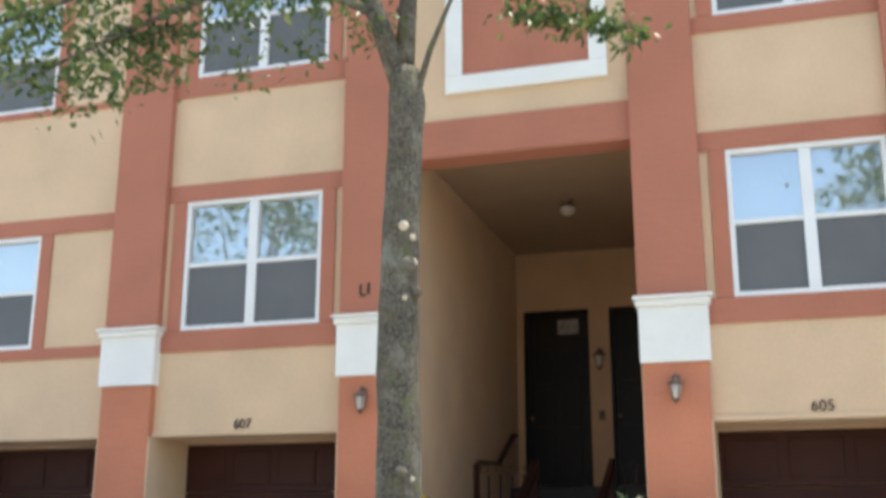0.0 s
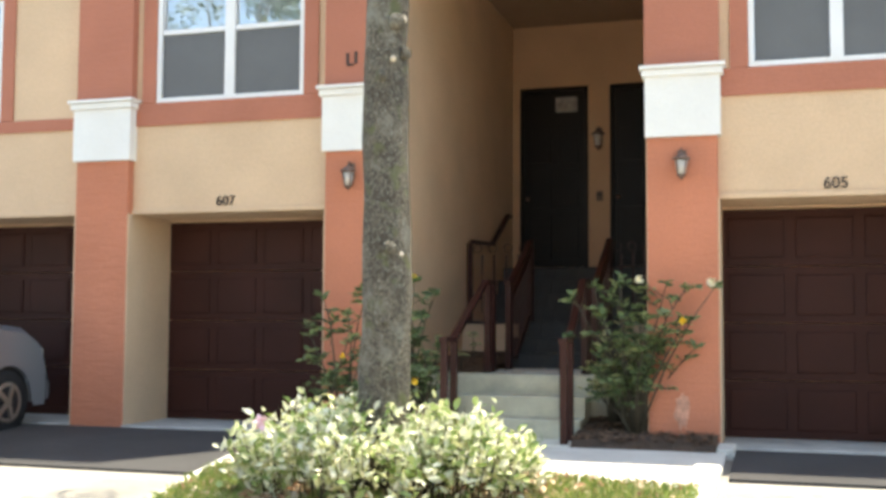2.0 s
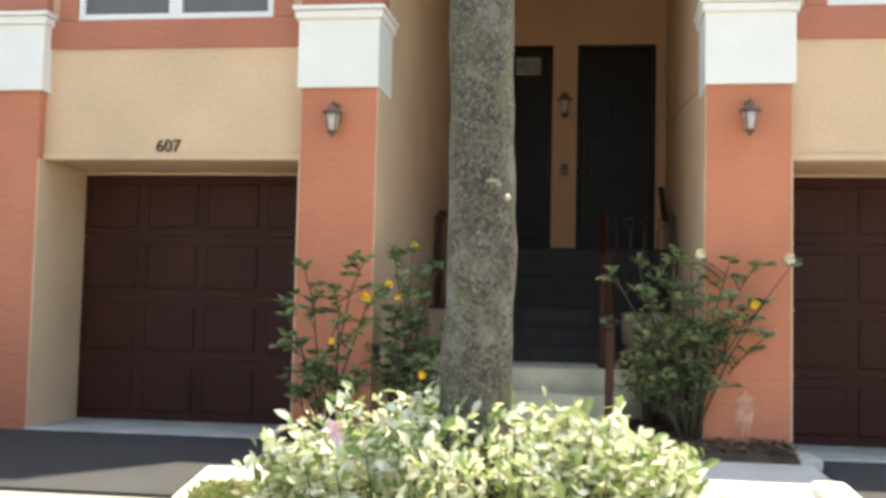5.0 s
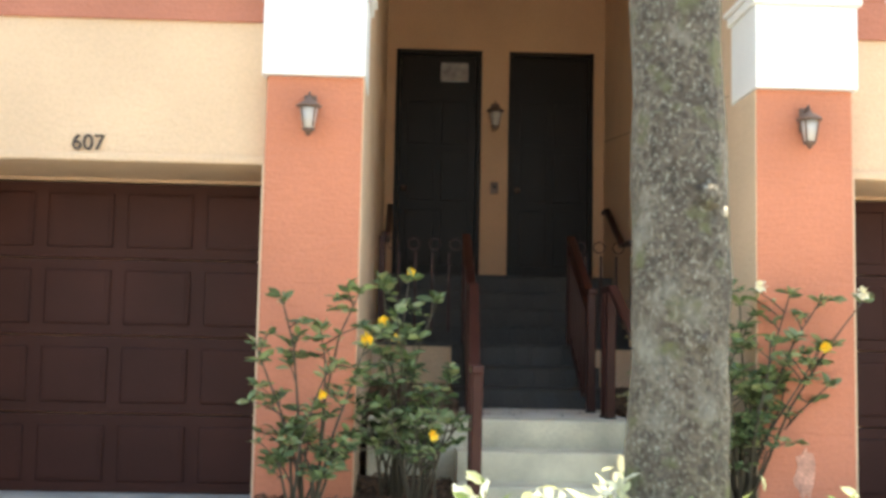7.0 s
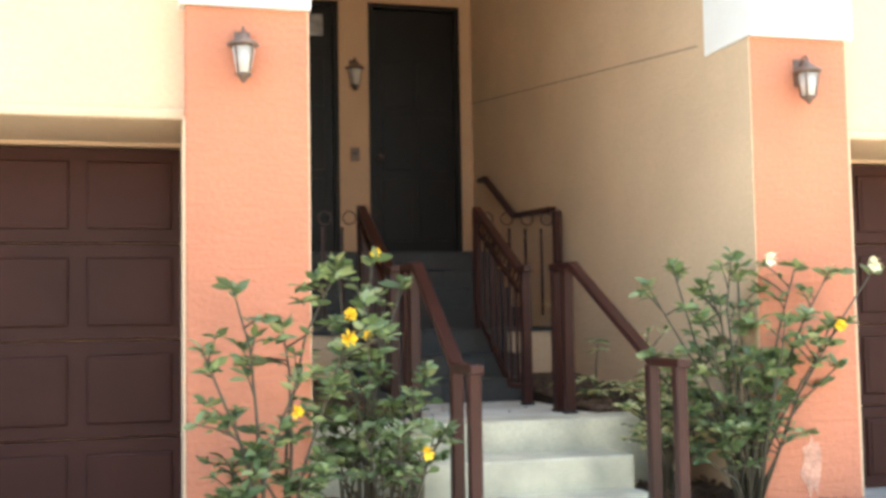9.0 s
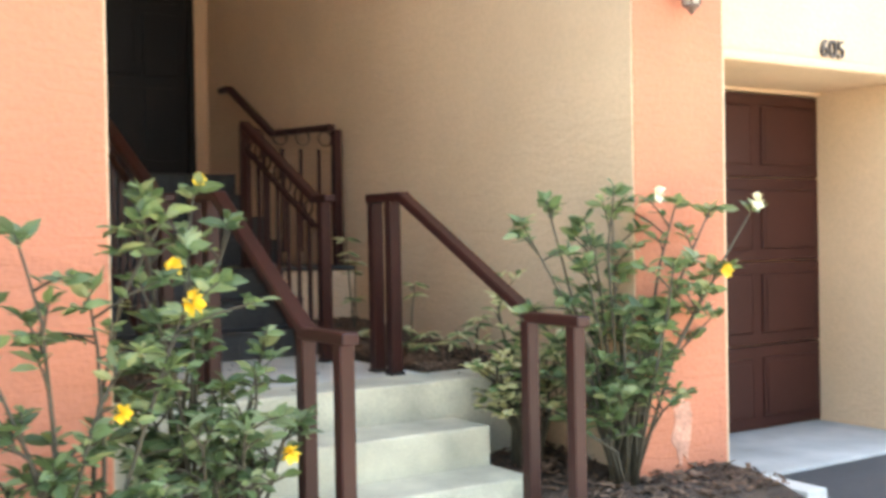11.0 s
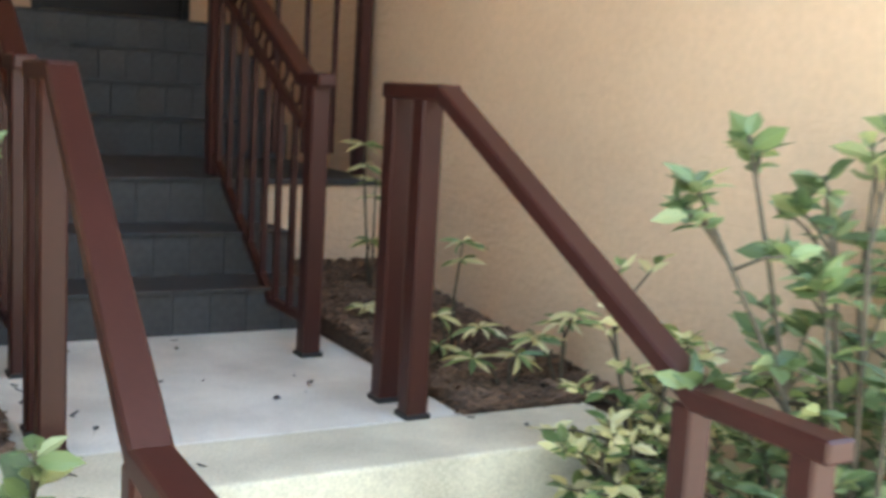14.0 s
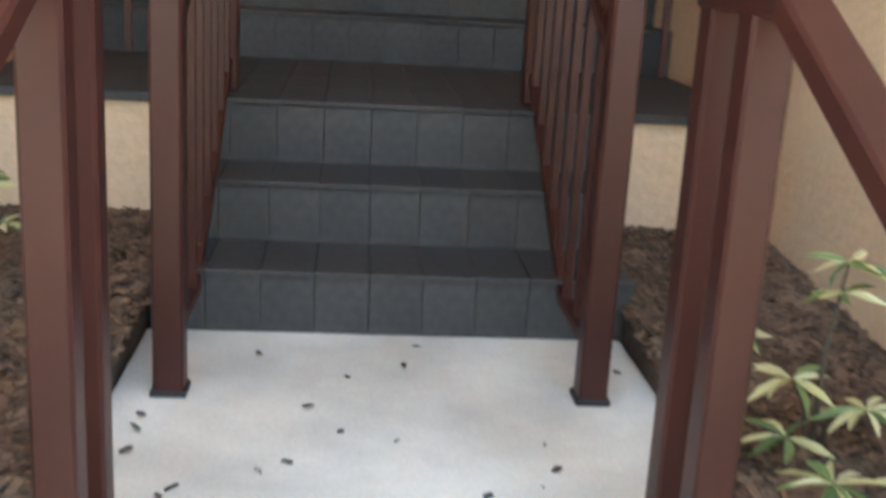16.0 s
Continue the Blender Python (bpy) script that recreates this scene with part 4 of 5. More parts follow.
def numerals(text, x, z, y, height, name="house_number"):
    curve = bpy.data.curves.new("numeral", "FONT")
    curve.body, curve.size, curve.extrude, curve.align_x = text, height * 1.4, 0.008, "CENTER"
    carrier = bpy.data.objects.new("numeral", curve)
    me = bpy.data.meshes.new_from_object(carrier)
    bpy.data.objects.remove(carrier)
    me.transform(Matrix.Translation((x, y - 0.009, z)) @ Matrix.Rotation(radians(90), 4, "X"))
    me.materials.clear()
    me.materials.append(M_NUMBER)
    return tagged(new(name, me), f"dark bronze house number {text} on the stucco", "house number", "house numbers")


numerals("607", -2.97, 2.225, WALL_Y, 0.10)
numerals("605", 2.84, 2.225, WALL_Y, 0.10)
mark = thing("unit_marker", "small dark bronze unit marker on the pilaster", "sign", "", (-1.585, 0.0, 3.54))
for x0, x1, z0, z1 in ((-0.055, -0.03, 0.02, 0.13), (-0.05, 0.02, 0.0, 0.025), (0.03, 0.06, 0.02, 0.14)):
    bm = bmesh.new()
    box(bm, x0, x1, -0.012, 0.0, z0, z1, 0.003)
    part("stroke", bm, M_NUMBER, mark)


# ---- plants ----
def shrub(name, at, tips, low, seed, label, mat, leaf=0.075, flowers=(), slim=0.45, twigs=4, whorls=(5, 9)):
    """A loose shrub: bare bending stems up to the tips, forking near the top into twigs that each end in a whorl of leaves.
    tips: ends of the long shoots; low: how many short shoots fill its foot, their spread and their height. All from its base."""
    random.seed(seed)
    s = thing(name, label, "shrub", "flowering shrubs", at)
    bm = bmesh.new()
    cs, ws, ls = [], [], []

    def whorl(p, way, n, size):
        turn = random.uniform(0, 6.28)
        for k in range(n):
            a = turn + 2 * math.pi * k / n + random.uniform(-0.3, 0.3)
            cs.append(p - way * random.uniform(0, 0.05))
            ws.append(Vector((math.cos(a), math.sin(a), random.uniform(-0.35, 0.6))) + way * 0.45)
            ls.append(size * random.uniform(0.6, 1.2))

    ends = [(Vector(r), twigs) for r in tips]
    count, spread, height = low
    for i in range(count):
        a = 2 * math.pi * (i + random.random()) / count
        r = spread * random.uniform(0.3, 1.0)
        ends.append((Vector((math.cos(a) * r, math.sin(a) * r * 0.7, height * random.uniform(0.4, 1.0))), max(2, twigs - 1)))
    for end, forks in ends:
        foot = Vector((random.uniform(-0.08, 0.08), random.uniform(-0.06, 0.06), -0.05))
        knee = foot.lerp(end, 0.45) + Vector((random.uniform(-0.05, 0.05) - end.x * 0.12, random.uniform(-0.05, 0.05), 0.06))
        bend = knee.lerp(end, 0.55) + Vector((random.uniform(-0.04, 0.04), random.uniform(-0.03, 0.03), random.uniform(0, 0.05)))
        line = [foot, knee, bend, end]
        tube(bm, line, [0.011, 0.008, 0.006, 0.004], 5)
        whorl(end, (end - bend).normalized(), random.randint(*whorls) + 1, leaf)
        for k in range(forks):
            u = random.uniform(0.42, 0.95)
            i = min(int(u * 3), 2)
            root = line[i].lerp(line[i + 1], u * 3 - i)
            tip = root + Vector((random.gauss(0, 0.10), random.gauss(0, 0.08), random.uniform(-0.01, 0.15)))
            tube(bm, [root, root.lerp(tip, 0.5) + Vector((0, 0, 0.012)), tip], [0.005, 0.004, 0.003], 4)
            whorl(tip, (tip - root).normalized(), random.randint(*whorls), leaf * random.uniform(0.75, 1.05))
            if random.random() < 0.5:
                whorl(root.lerp(tip, 0.5), (tip - root).normalized(), 3, leaf * 0.7)
    part("branching", bm, M_STEM, s)
    fo = new("foliage", leaves("foliage", cs, ws, ls, mat, slim))
    fo.parent = s
    for pos, fm, size in flowers:
        fl_ob = new("flower", leaves("flower", [Vector(pos)] * 7, [(math.cos(k * 0.9), -0.7, math.sin(k * 0.9)) for k in range(7)], [size] * 7, fm, 0.85))
        fl_ob.parent = s
    return s


shrub("flowering_shrub", (1.15, 0.0, 0.08),
      ((-0.58, 0.0, 1.24), (-0.40, 0.05, 1.34), (-0.22, 0.0, 1.26), (-0.12, -0.1, 1.40), (0.0, 0.05, 1.28), (0.27, -0.1, 1.33), (0.45, -0.15, 1.30), (0.70, -0.2, 1.31),
       (0.42, -0.2, 1.02), (0.52, -0.1, 0.78), (-0.3, -0.1, 1.05), (0.1, -0.25, 1.05)), (30, 0.42, 0.85), 11,
      "tall leafy green flowering shrub beside the steps", M_LEAF, 0.086,
      [((0.66, -0.24, 1.33), M_PETAL, 0.055), ((0.42, -0.26, 1.0), M_YELLOW, 0.045), ((0.05, -0.2, 1.36), M_PETAL, 0.05)], 0.5, 5, (6, 10))
shrub("flowering_shrub", (-1.5, -0.42, 0.04), ((-0.30, -0.08, 1.0), (-0.16, -0.06, 1.26), (0.06, 0.0, 1.1), (0.30, -0.06, 1.32), (0.34, -0.1, 1.02), (-0.26, -0.1, 0.7), (0.12, -0.12, 0.85)), (9, 0.34, 0.62), 12,
      "leafy green shrub against the orange pilaster", M_LEAF, 0.095, [((0.34, -0.16, 1.03), M_YELLOW, 0.05), ((0.1, -0.2, 0.72), M_YELLOW, 0.04)], 0.48, 5, (6, 9))
shrub("flowering_shrub", (-1.02, 0.05, 0.08), ((-0.08, 0.05, 1.36), (0.09, -0.05, 1.38), (0.28, 0.05, 1.26), (0.16, 0.0, 1.02), (-0.14, -0.1, 1.05), (0.02, -0.15, 1.16), (-0.04, 0.1, 0.9)), (10, 0.28, 0.66), 15,
      "leafy green flowering shrub with yellow blooms", M_LEAF, 0.10,
      [((-0.06, -0.22, 1.10), M_YELLOW, 0.045), ((0.02, -0.22, 1.0), M_YELLOW, 0.04), ((0.10, -0.06, 1.41), M_YELLOW, 0.035)], 0.46, 4)
shrub("flowering_shrub", (-0.82, -0.15, 0.08), ((0.16, 0.15, 0.80), (0.05, 0.0, 0.72)), (11, 0.28, 0.62), 13, "low dark green shrub beside the steps", M_LEAF, 0.085,
      [((0.05, -0.28, 0.45), M_YELLOW, 0.045)], 0.46, 4)
shrub("flowering_shrub", (0.90, 0.42, 0.12), ((-0.1, 0.1, 0.84), (0.05, 0.0, 0.78)), (24, 0.24, 0.74), 14, "low variegated shrub by the landing", M_VARIEG, 0.072, (), 0.42, 5)


def rosette_plant(at, tops, seed):
    """Thin stems, each with a drooping rosette of long leaflets; tops are from its base."""
    random.seed(seed)
    p = thing("variegated_plant", "small cream and green rosette plant in the mulch", "plant", "rosette plants in the mulch", at)
    bm = bmesh.new()
    cs, ws, ls = [], [], []
    for top in tops:
        top = Vector(top)
        tube(bm, [(0, 0, -0.04), top * 0.5 + Vector((top.y * 0.3, 0.02, 0.03)), top], [0.006, 0.005, 0.003], 5)
        levels = [(top, 1.0)] + ([(top * 0.86, 0.85)] if top.z > 0.25 else [])
        for middle, scale in levels:
            for k in range(11):
                b = 2 * math.pi * k / 11 + random.uniform(-0.2, 0.2)
                cs.append(middle)
                ws.append((math.cos(b), math.sin(b), random.uniform(-0.35, 0.2)))
                ls.append(scale * random.uniform(0.075, 0.115))
    part("branching", bm, M_STEM, p)
    f = new("foliage", leaves("foliage", cs, ws, ls, M_VARIEG, 0.23))
    f.parent = p
    return p


for k, (at, tops) in enumerate((((0.86, 1.42, 0.57), ((-0.04, 0.04, 0.17), (0.08, -0.04, 0.14), (0.02, 0.0, 0.42), (-0.08, -0.06, 0.09))),
                                ((0.90, 1.12, 0.56), ((0.02, 0.0, 0.12), (0.12, 0.05, 0.16), (-0.12, 0.03, 0.11))),
                                ((1.08, 1.1, 0.56), ((0.02, -0.02, 0.25), (-0.08, 0.04, 0.16), (0.05, 0.08, 0.2))),
                                ((1.0, 2.35, 0.65), ((-0.06, 0.0, 0.60), (0.02, 0.04, 0.45), (-0.03, -0.05, 0.22))),
                                ((0.80, 1.85, 0.60), ((0.03, 0.0, 0.10), (-0.03, 0.06, 0.08))),
                                ((-0.95, 2.2, 0.64), ((0.0, 0.0, 0.3), (0.06, -0.06, 0.18))),
                                ((-0.80, 1.2, 0.57), ((0.0, 0.0, 0.16), (-0.1, 0.05, 0.22))))):
    rosette_plant(at, tops, 40 + k)

# hedge of variegated shrubs round the tree
random.seed(21)
hedge = thing("hedge", "bright variegated yellow-green hedge round the tree", "hedge", "", (-0.06, -3.3, ground_z(-3.3)))
cs, ws, ls = [], [], []
bm = bmesh.new()
for i in range(240):
    a, r = random.uniform(0, 6.28), math.sqrt(random.random())
    fx, fy = math.cos(a) * r * 0.90, math.sin(a) * r * 0.55
    h = (0.70 + 0.14 * noise.noise((fx * 2.2, fy * 2.2, 7))) * (1 - 0.35 * r ** 3) * random.uniform(0.75, 1.08)
    tip = Vector((fx * 1.12, fy * 1.12, h))
    tube(bm, [(fx, fy, 0.0), (fx * 1.03, fy * 1.03, h * 0.5), tip], [0.006, 0.005, 0.003], 4)
    for k in range(26):
        u = random.uniform(0.42, 1.0)
        cs.append(Vector((fx * (1 + 0.12 * u), fy * (1 + 0.12 * u), h * u)) + Vector((random.gauss(0, 0.04), random.gauss(0, 0.04), random.gauss(0, 0.03))))
        ws.append((random.uniform(-1, 1), random.uniform(-1, 1), random.uniform(-0.1, 1.0)))
        ls.append(random.uniform(0.05, 0.095))
part("branching", bm, M_STEM, hedge)
f = new("foliage", leaves("foliage", cs, ws, ls, M_HEDGE, 0.5))
f.parent = hedge
fl_ob = new("flower", leaves("flower", [(-0.45, -0.75, 0.62)] * 6, [(math.cos(k), -0.5, math.sin(k)) for k in range(6)], [0.06] * 6, M_PINK, 0.8))
fl_ob.parent = hedge

# ---- the tree ----
random.seed(8)
TX, TY = -0.04, -3.25
tree = thing("tree", "street tree with a grey lichened trunk and small leaves", "tree", "", (TX, TY, ground_z(TY)))
tz = ground_z(TY)
trunk_line = [(-0.02, 0, -0.1), (-0.02, 0, 0.12), (-0.02, 0, 0.7), (0.0, 0, 1.4), (-0.02, 0, 2.2), (-0.02, 0, 3.0), (0.0, 0, 3.7), (0.02, 0, 4.35), (0.0, 0.0, 4.7)]
trunk_r = [0.21, 0.185, 0.165, 0.158, 0.148, 0.14, 0.13, 0.135, 0.10]
fine = []
fine_r = []
for (a, ra), (c, rc) in zip(zip(trunk_line, trunk_r), list(zip(trunk_line, trunk_r))[1:]):
    for k in range(5):
        u = k / 5
        p = Vector(a).lerp(Vector(c), u)
        p.x += 0.012 * noise.noise((0, 0, p.z * 2.2))
        fine.append(p)
        fine_r.append((ra + (rc - ra) * u) * (1 + 0.07 * noise.noise((3, 1, p.z * 3.1))))
bm = bmesh.new()
tube(bm, fine, fine_r, 22, 0.035, 5)
for a, z, r in ((-1.2, 1.66, 0.05), (-0.9, 3.1, 0.055), (-1.6, 2.75, 0.04), (-0.4, 2.9, 0.04), (-1.35, 1.2, 0.035)):
    e = bmesh.ops.create_icosphere(bm, subdivisions=2, radius=r)["verts"]
    bmesh.ops.translate(bm, vec=(math.cos(a) * 0.135, math.sin(a) * 0.135, z), verts=e)
part("trunk", bm, M_BARK, tree)
M_SCAR = material("pale_cut_wood", (0.55, 0.47, 0.36), 0.85, 0.2, 0.2, 9.0, 80, 0.3, 0.003)
for a, z, r in ((-1.1, 3.38, 0.034), (-0.6, 3.30, 0.022), (-0.5, 3.12, 0.026), (-1.0, 2.86, 0.018), (-0.55, 1.62, 0.022)):
    bm = bmesh.new()
    lathe(bm, [(r * 1.15, 0.10), (r * 1.1, 0.145), (r * 0.8, 0.158), (r * 0.2, 0.16)], 10, (0, 0, 0), "x")
    bmesh.ops.transform(bm, matrix=Matrix.Translation((-0.01, 0, z)) @ Matrix.Rotation(a, 4, "Z"), verts=bm.verts[:])
    part("pruning_scar", bm, M_SCAR, tree, "pale sawn branch stub")
limbs = [[(0.0, 0, 4.45), (-0.18, -0.05, 5.0), (-0.45, -0.2, 5.8), (-0.9, -0.5, 6.9)],
         [(0.0, 0, 4.5), (0.02, 0.03, 5.3), (0.08, 0.1, 6.3), (0.1, 0.1, 7.8)],
         [(0.08, 0, 4.35), (0.22, -0.05, 4.75), (0.42, -0.15, 5.1), (1.1, -0.4, 4.95), (1.85, -0.6, 4.4)],
         [(-0.2, -0.06, 5.1), (-0.8, -0.7, 5.2), (-1.5, -1.2, 4.65), (-2.3, -1.5, 4.15)],
         [(-0.45, -0.2, 5.8), (-1.2, -0.9, 5.45), (-2.0, -1.4, 4.8), (-2.9, -1.7, 4.4)],
         [(0.05, 0.05, 5.6), (0.7, -0.5, 6.2), (1.6, -0.9, 6.7)]]
limb_r = [[0.085, 0.075, 0.06, 0.03], [0.075, 0.065, 0.05, 0.02], [0.03, 0.022, 0.018, 0.012, 0.006], [0.04, 0.03, 0.02, 0.008], [0.04, 0.03, 0.02, 0.008], [0.04, 0.03, 0.01]]
for line, rad in zip(limbs, limb_r):
    bm = bmesh.new()
    tube(bm, line, rad, 9, 0.06, 2)
    part("limb", bm, M_BARK, tree)
cs, ws, ls = [], [], []


def spray(centre, radius, count, flat=0.6):
    for _ in range(count):
        d = Vector((random.gauss(0, 1), random.gauss(0, 1), random.gauss(0, flat))) * radius * 0.5
        cs.append(Vector(centre) + d)
        ws.append((random.uniform(-1, 1), random.uniform(-1, 1), random.uniform(-0.9, 0.4)))
        ls.append(random.uniform(0.05, 0.095))


for line in limbs[3:5]:
    for k in range(50):
        u = random.random()
        i = min(int(u * 3), 2)
        p = Vector(line[i]).lerp(Vector(line[i + 1]), u * 3 - i)
        spray(p + Vector((random.gauss(0, 0.25), random.gauss(0, 0.3), random.gauss(-0.05, 0.18))), 0.22, 46)
for k in range(18):
    u = 0.35 + 0.65 * k / 18
    p = Vector(limbs[2][2]).lerp(Vector(limbs[2][4]), u)
    spray(p + Vector((0, 0, random.uniform(-0.1, 0.05))), 0.14, 26)
for k in range(60):
    a, r = random.uniform(0, 6.28), 1.9 * math.sqrt(random.random())
    spray((math.cos(a) * r - 0.2, math.sin(a) * r - 0.3, random.uniform(6.4, 8.2)), 0.45, 60)
f = new("crown", leaves("crown", cs, ws, ls, M_CROWN, 0.5))
f.parent = tree


# ---- trees across the lane ----
def far_tree(at, height, seed):
    random.seed(seed)
    ob = thing("tree", "tall green shade tree across the lane", "tree", "trees across the lane", at)
    bm = bmesh.new()
    tube(bm, [(0, 0, -0.1), (0.1, 0, height * 0.3), (0, 0.1, height * 0.75)], [0.3, 0.22, 0.08], 10, 0.05, seed)
    part("trunk", bm, M_BARK, ob)
    bm = bmesh.new()
    heads = []
    for k in range(16):
        a, r = random.uniform(0, 6.28), random.uniform(0.8, 3.2)
        head = Vector((math.cos(a) * r, math.sin(a) * r, height * random.uniform(0.5, 1.0)))
        heads.append(head)
        tube(bm, [(0, 0.05, height * 0.35), head * 0.6 + Vector((0, 0, height * 0.2)), head], [0.09, 0.06, 0.02], 6)
    part("limb", bm, M_BARK, ob)
    c2, w2, l2 = [], [], []
    for head in heads:
        for _ in range(130):
            c2.append(head + Vector((random.gauss(0, 0.6), random.gauss(0, 0.6), random.gauss(0, 0.4))))
            w2.append((random.uniform(-1, 1), random.uniform(-1, 1), random.uniform(-0.8, 0.4)))
            l2.append(random.uniform(0.15, 0.32))
    fo = new("crown", leaves("crown", c2, w2, l2, M_CROWN, 0.6))
    fo.parent = ob
    return ob


for k, (x, y, h) in enumerate(((-14.0, -21.0, 12.5), (-7.5, -19.0, 11.0), (6.5, -20.0, 12.0), (13.0, -22.0, 13.5))):
    far_tree((x, y, ground_z(y) - 0.03), h, 70 + k)


# ---- parked car ----
def car(at):
    c = thing("car", "silver parked car with alloy wheels before a garage", "car", "", at, radians(90))
    # built with its nose along +x
    L, W, H = 4.3, 1.72, 1.42
    profile = [(-2.12, 0.35), (-2.15, 0.75), (-2.05, 0.98), (-1.55, 1.02), (-1.0, 1.46), (0.1, 1.5), (0.85, 1.14), (1.6, 1.06), (1.86, 0.92), (1.98, 0.62), (1.95, 0.28)]
    bm = bmesh.new()
    rows = []
    for v, shrink, drop in ((-W / 2, 0.97, 0.06), (-W / 2 + 0.1, 1.0, 0.0), (0, 1.01, -0.015), (W / 2 - 0.1, 1.0, 0.0), (W / 2, 0.97, 0.06)):
        row = []
        for x, z in profile:
            inset = 0.16 if z > 1.1 else 0.0
            vv = v * (1 - inset)
            row.append(bm.verts.new((x * shrink, vv, z - (drop if z > 0.6 else 0))))
        rows.append(row)
    for a, b in zip(rows, rows[1:]):
        for k in range(len(profile) - 1):
            q = bm.faces.new((a[k], a[k + 1], b[k + 1], b[k]))
            q.smooth = True
    for row, flip in ((rows[0], False), (rows[-1], True)):
        # side panels with round wheel arches
        y = row[0].co.y
        line = sorted((v.co.x, v.co.z) for v in row[2:-1])
        strip_low, strip_high = [], []
        for k in range(81):
            x = -2.03 + 3.92 * k / 80
            low = 0.26
            for cx in (-1.3, 1.32):
                if abs(x - cx) < 0.36:
                    low = max(low, 0.32 + math.sqrt(0.36 ** 2 - (x - cx) ** 2))
            high = min(float(np.interp(x, [p[0] for p in line], [p[1] for p in line])), 1.04)
            strip_low.append(bm.verts.new((x, y, min(low, high - 0.02))))
            strip_high.append(bm.verts.new((x, y, high)))
        for k in range(80):
            bm.faces.new((strip_low[k], strip_low[k + 1], strip_high[k + 1], strip_high[k]))
    bmesh.ops.recalc_face_normals(bm, faces=bm.faces[:])
    part("body", bm, M_CAR, c, "silver painted body")
    for s in (-1, 1):
        for poly in ([(-1.35, 1.02), (-0.95, 1.3), (-0.3, 1.34), (-0.3, 1.0)], [(-0.24, 1.0), (-0.24, 1.34), (0.1, 1.33), (0.72, 1.0)]):
            bm = bmesh.new()
            vs = [bm.verts.new((x, s * (W / 2 * (0.985 if z < 1.1 else 0.845) + 0.012), z - 0.055)) for x, z in poly]
            bm.faces.new(vs if s < 0 else list(reversed(vs)))
            bmesh.ops.solidify(bm, geom=bm.faces[:], thickness=0.006)
            part("side_window", bm, M_DARKGLASS, c)
    bm = bmesh.new()
    box(bm, 1.75, 2.0, -0.85, 0.85, 0.3, 0.52, 0.05)
    part("bumper", bm, M_CAR, c)
    for s in (-1, 1):
        bm = bmesh.new()
        box(bm, 1.72, 1.92, s * 0.66 - 0.16, s * 0.66 + 0.16, 0.70, 0.86, 0.04)
        part("headlight", bm, M_FROST, c, "clear headlight")
    for cx in (-1.3, 1.32):
        for s in (-1, 1):
            y = s * (W / 2 - 0.11)
            bm = bmesh.new()
            lathe(bm, [(0.2, -0.1), (0.29, -0.1), (0.315, -0.075), (0.315, 0.075), (0.29, 0.1), (0.2, 0.1)], 28)
            bmesh.ops.transform(bm, matrix=Matrix.Translation((cx, y, 0.315)) @ Matrix.Rotation(radians(90), 4, "X"), verts=bm.verts[:])
            wheel = part("wheel", bm, M_RUBBER, c, "black tyre")
            bm = bmesh.new()
            lathe(bm, [(0.195, -0.06), (0.205, 0.06), (0.18, 0.075), (0.15, 0.05), (0.05, 0.06), (0.045, 0.075), (0.005, 0.078)], 24)
            for k in range(5):
                a = 2 * math.pi * k / 5
                bar(bm, (0.04 * math.cos(a), 0.04 * math.sin(a), 0.066), (0.185 * math.cos(a), 0.185 * math.sin(a), 0.066), 0.05, 0.03, 0)
            bmesh.ops.transform(bm, matrix=Matrix.Translation((cx, y + s * 0.04, 0.315)) @ Matrix.Rotation(radians(90 if s < 0 else -90), 4, "X"), verts=bm.verts[:])
            part("rim", bm, M_RIM, wheel, "bright alloy rim")
            bm = bmesh.new()
            lathe(bm, [(0.35, -0.12), (0.35, 0.02)], 20)
            bmesh.ops.transform(bm, matrix=Matrix.Translation((cx, s * (W / 2 - 0.16), 0.33)) @ Matrix.Rotation(radians(90 if s > 0 else -90), 4, "X"), verts=bm.verts[:])
            part("wheel_housing", bm, M_BLACK, c)
    return c


car((-5.88, -1.82, ground_z(-1.82)))

# ---- slate tiles of the stairs ----
TILE_W = 0.145


def tile_pieces(owner, x0, x1, y0, y1, z0, levels, tread):
    cols = round((x1 - x0) / TILE_W)
    w = (x1 - x0) / cols
    n = len(levels) - 1
    for i in range(n):
        bm = bmesh.new()
        box(bm, 0.0008, w - 0.0008, -0.012, 0.0, 0.0, levels[i + 1] - levels[i] - 0.016, 0.0012)
        pieces = [(mesh_of("tile", bm, M_TILE), y0 + tread * i, z0 + levels[i])]
        start, end = y0 + tread * i, (y0 + tread * (i + 1) if i < n - 1 else y1)
        rows = max(1, round((end - start) / 0.3))
        depth = (end - start) / rows
        for r in range(rows):
            bm = bmesh.new()
            box(bm, 0.001, w - 0.001, -0.028 if r == 0 else 0.0, depth - 0.004, -0.012, 0.0, 0.002)
            pieces.append((mesh_of("tile", bm, M_TILE), start + depth * r, z0 + levels[i + 1]))
        for k in range(cols):
            for me, y, z in pieces:
                t = new("tile", me)
                t.location = (x0 + w * k, y - 0.001, z)
                t.parent = owner


tile_pieces(flight_a, SX0, SX1, S_Y, UP_Y - 0.02, LAND, LEVELS, TREAD)
tile_pieces(flight_b, P_IN_L + 0.002, P_IN_R - 0.002, UP_Y, BACK_Y - 0.07, DECK, UP_LEVELS, 0.3)

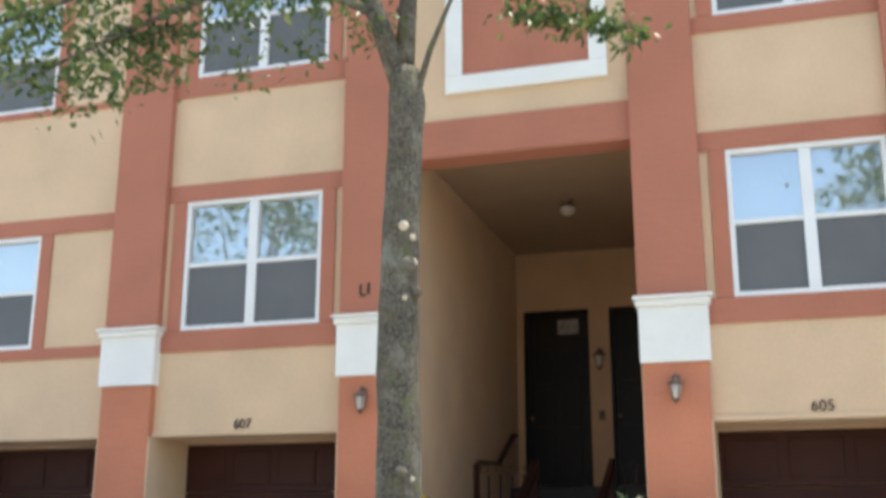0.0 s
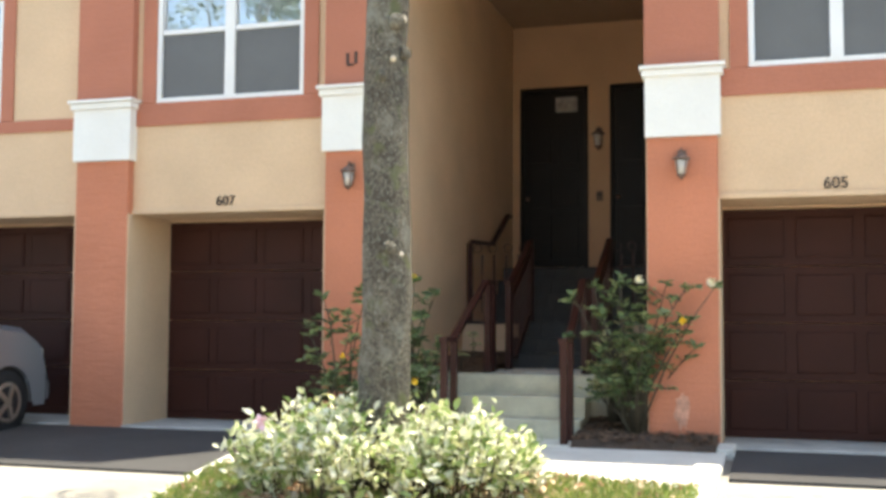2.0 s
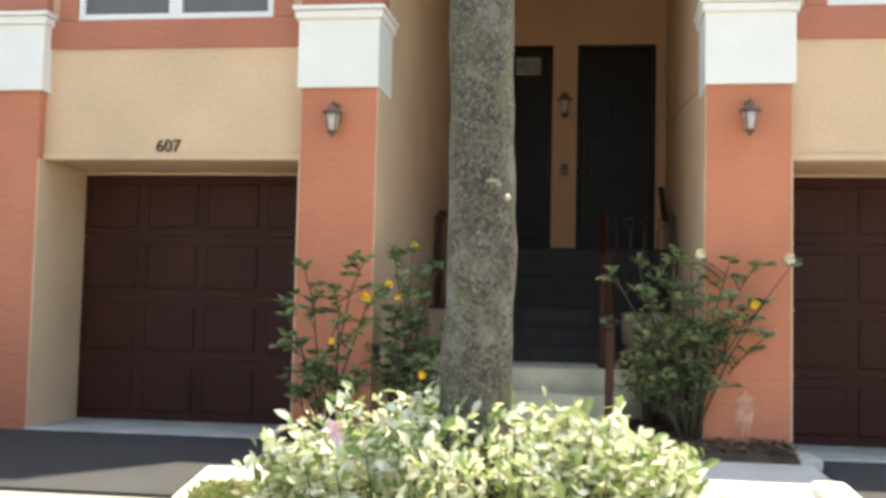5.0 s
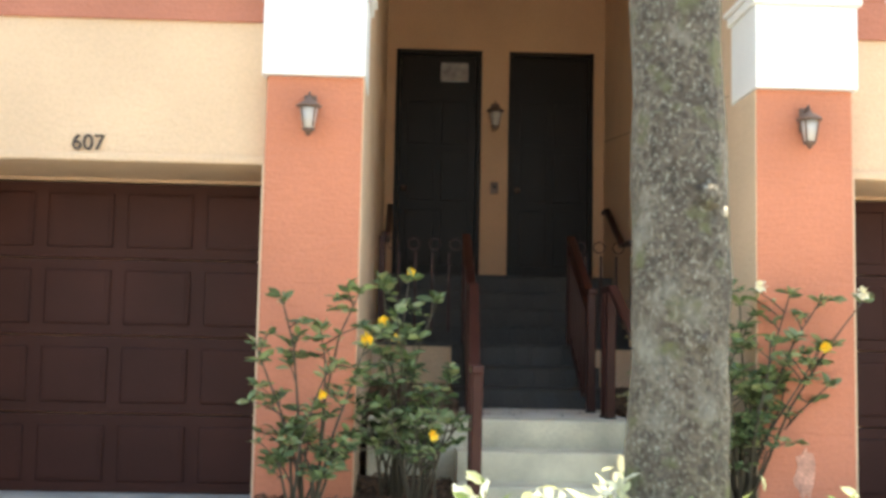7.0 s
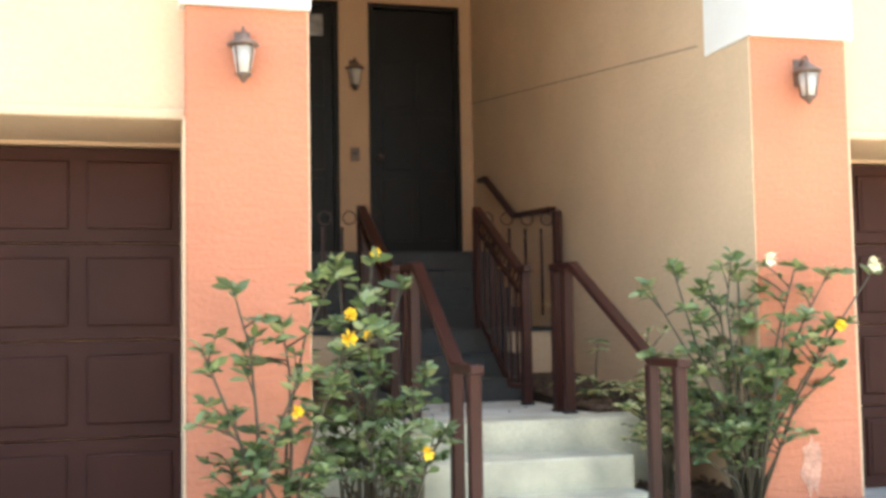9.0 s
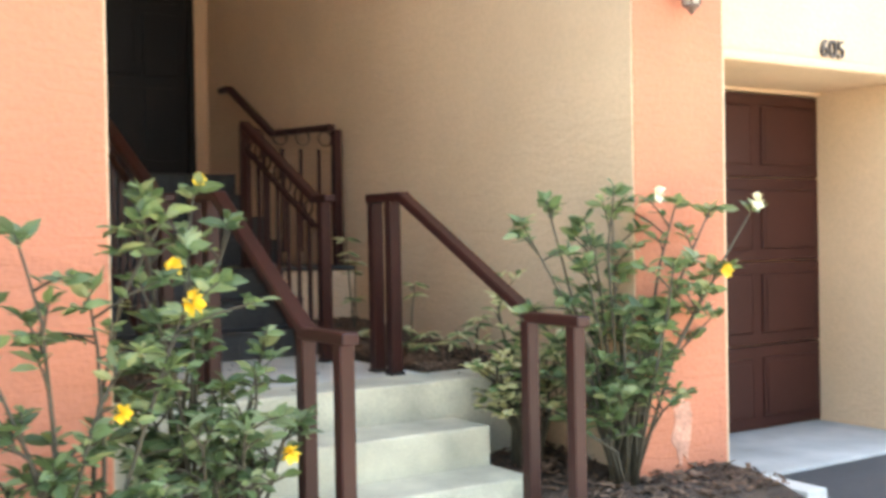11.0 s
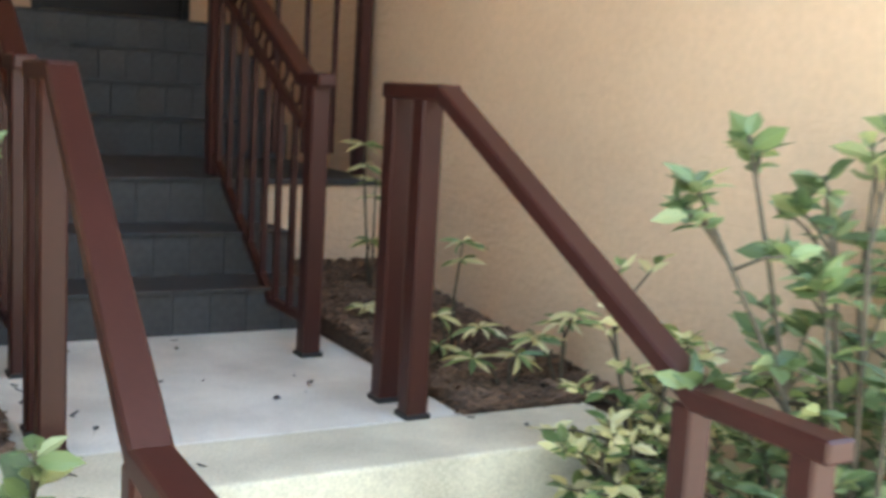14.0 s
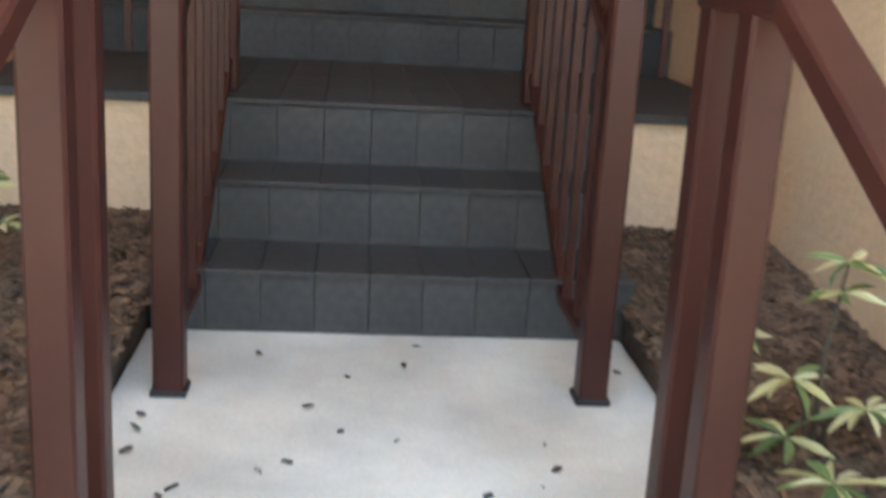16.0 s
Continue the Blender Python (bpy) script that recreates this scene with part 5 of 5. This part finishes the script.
# ---- pavers of the lane ----
M_BRICK = material("pale_lane_paver", (0.335, 0.318, 0.29), 0.92, 0.15, 0.2, 4.0, 110, 0.4, 0.004, spread=0.22)
M_BRICK_FAR = material("pale_lane_paver_rest", (0.335, 0.318, 0.29), 0.92, 0.15, 0.2, 4.0, 110, 0.4, 0.004, islands=0.22)
PW, PD = 0.225, 0.112


def paver_spots(x0, x1, y0, y1):
    spots = []
    rows = int((y1 - y0) / PD)
    for r in range(rows):
        x = x0 + (PW / 2 if r % 2 else 0.0)
        while x + PW < x1:
            spots.append((x, y0 + r * PD))
            x += PW
    return spots


def on_lane(x, y):
    """Clear of the island, its kerb and the asphalt."""
    left = float(np.interp(y + PD / 2, [-4.3, -3.6, -2.6, -1.85], [-1.25, -1.42, -1.62, -1.74])) - 0.12 - PW
    return x < left if x < 0 else x > 1.96


lane = bpy.data.objects["ground"]
bm = bmesh.new()
box(bm, 0.004, PW - 0.004, 0.004, PD - 0.004, -0.03, 0.008, 0.003)
paver = mesh_of("paver", bm, M_BRICK)
near = [p for p in paver_spots(-4.1, -1.3, -4.25, SHADE_Y - 0.01) if on_lane(*p)]
near.sort(key=lambda p: -p[0])
for x, y in near[:300]:
    t = new("paver", paver)
    t.matrix_world = Matrix.Translation((x, y, ground_z(y) - 0.03)) @ Matrix.Rotation(math.atan(0.04), 4, "X")
    t.parent = lane
rest = near[300:] + [p for p in paver_spots(-9.0, -4.1, -4.25, SHADE_Y - 0.01)] + [p for p in paver_spots(1.97, 6.0, -4.25, -1.52)]
verts, faces = [], []
for x, y in rest:
    n = len(verts)
    for dx, dy, dz in ((0.004, 0.004, -0.03), (PW - 0.004, 0.004, -0.03), (PW - 0.004, PD - 0.004, -0.03), (0.004, PD - 0.004, -0.03),
                       (0.006, 0.006, 0.008), (PW - 0.006, 0.006, 0.008), (PW - 0.006, PD - 0.006, 0.008), (0.006, PD - 0.006, 0.008)):
        verts.append((x + dx, y + dy, ground_z(y + dy) - 0.03 + dz))
    faces += [(n + 4, n + 5, n + 6, n + 7), (n, n + 1, n + 5, n + 4), (n + 1, n + 2, n + 6, n + 5), (n + 2, n + 3, n + 7, n + 6), (n + 3, n, n + 4, n + 7)]
tagged(new("lane_pavers", raw_mesh("lane_pavers", verts, faces, M_BRICK_FAR)), "pale worn brick pavers of the lane", "pavers", "", "stuff")
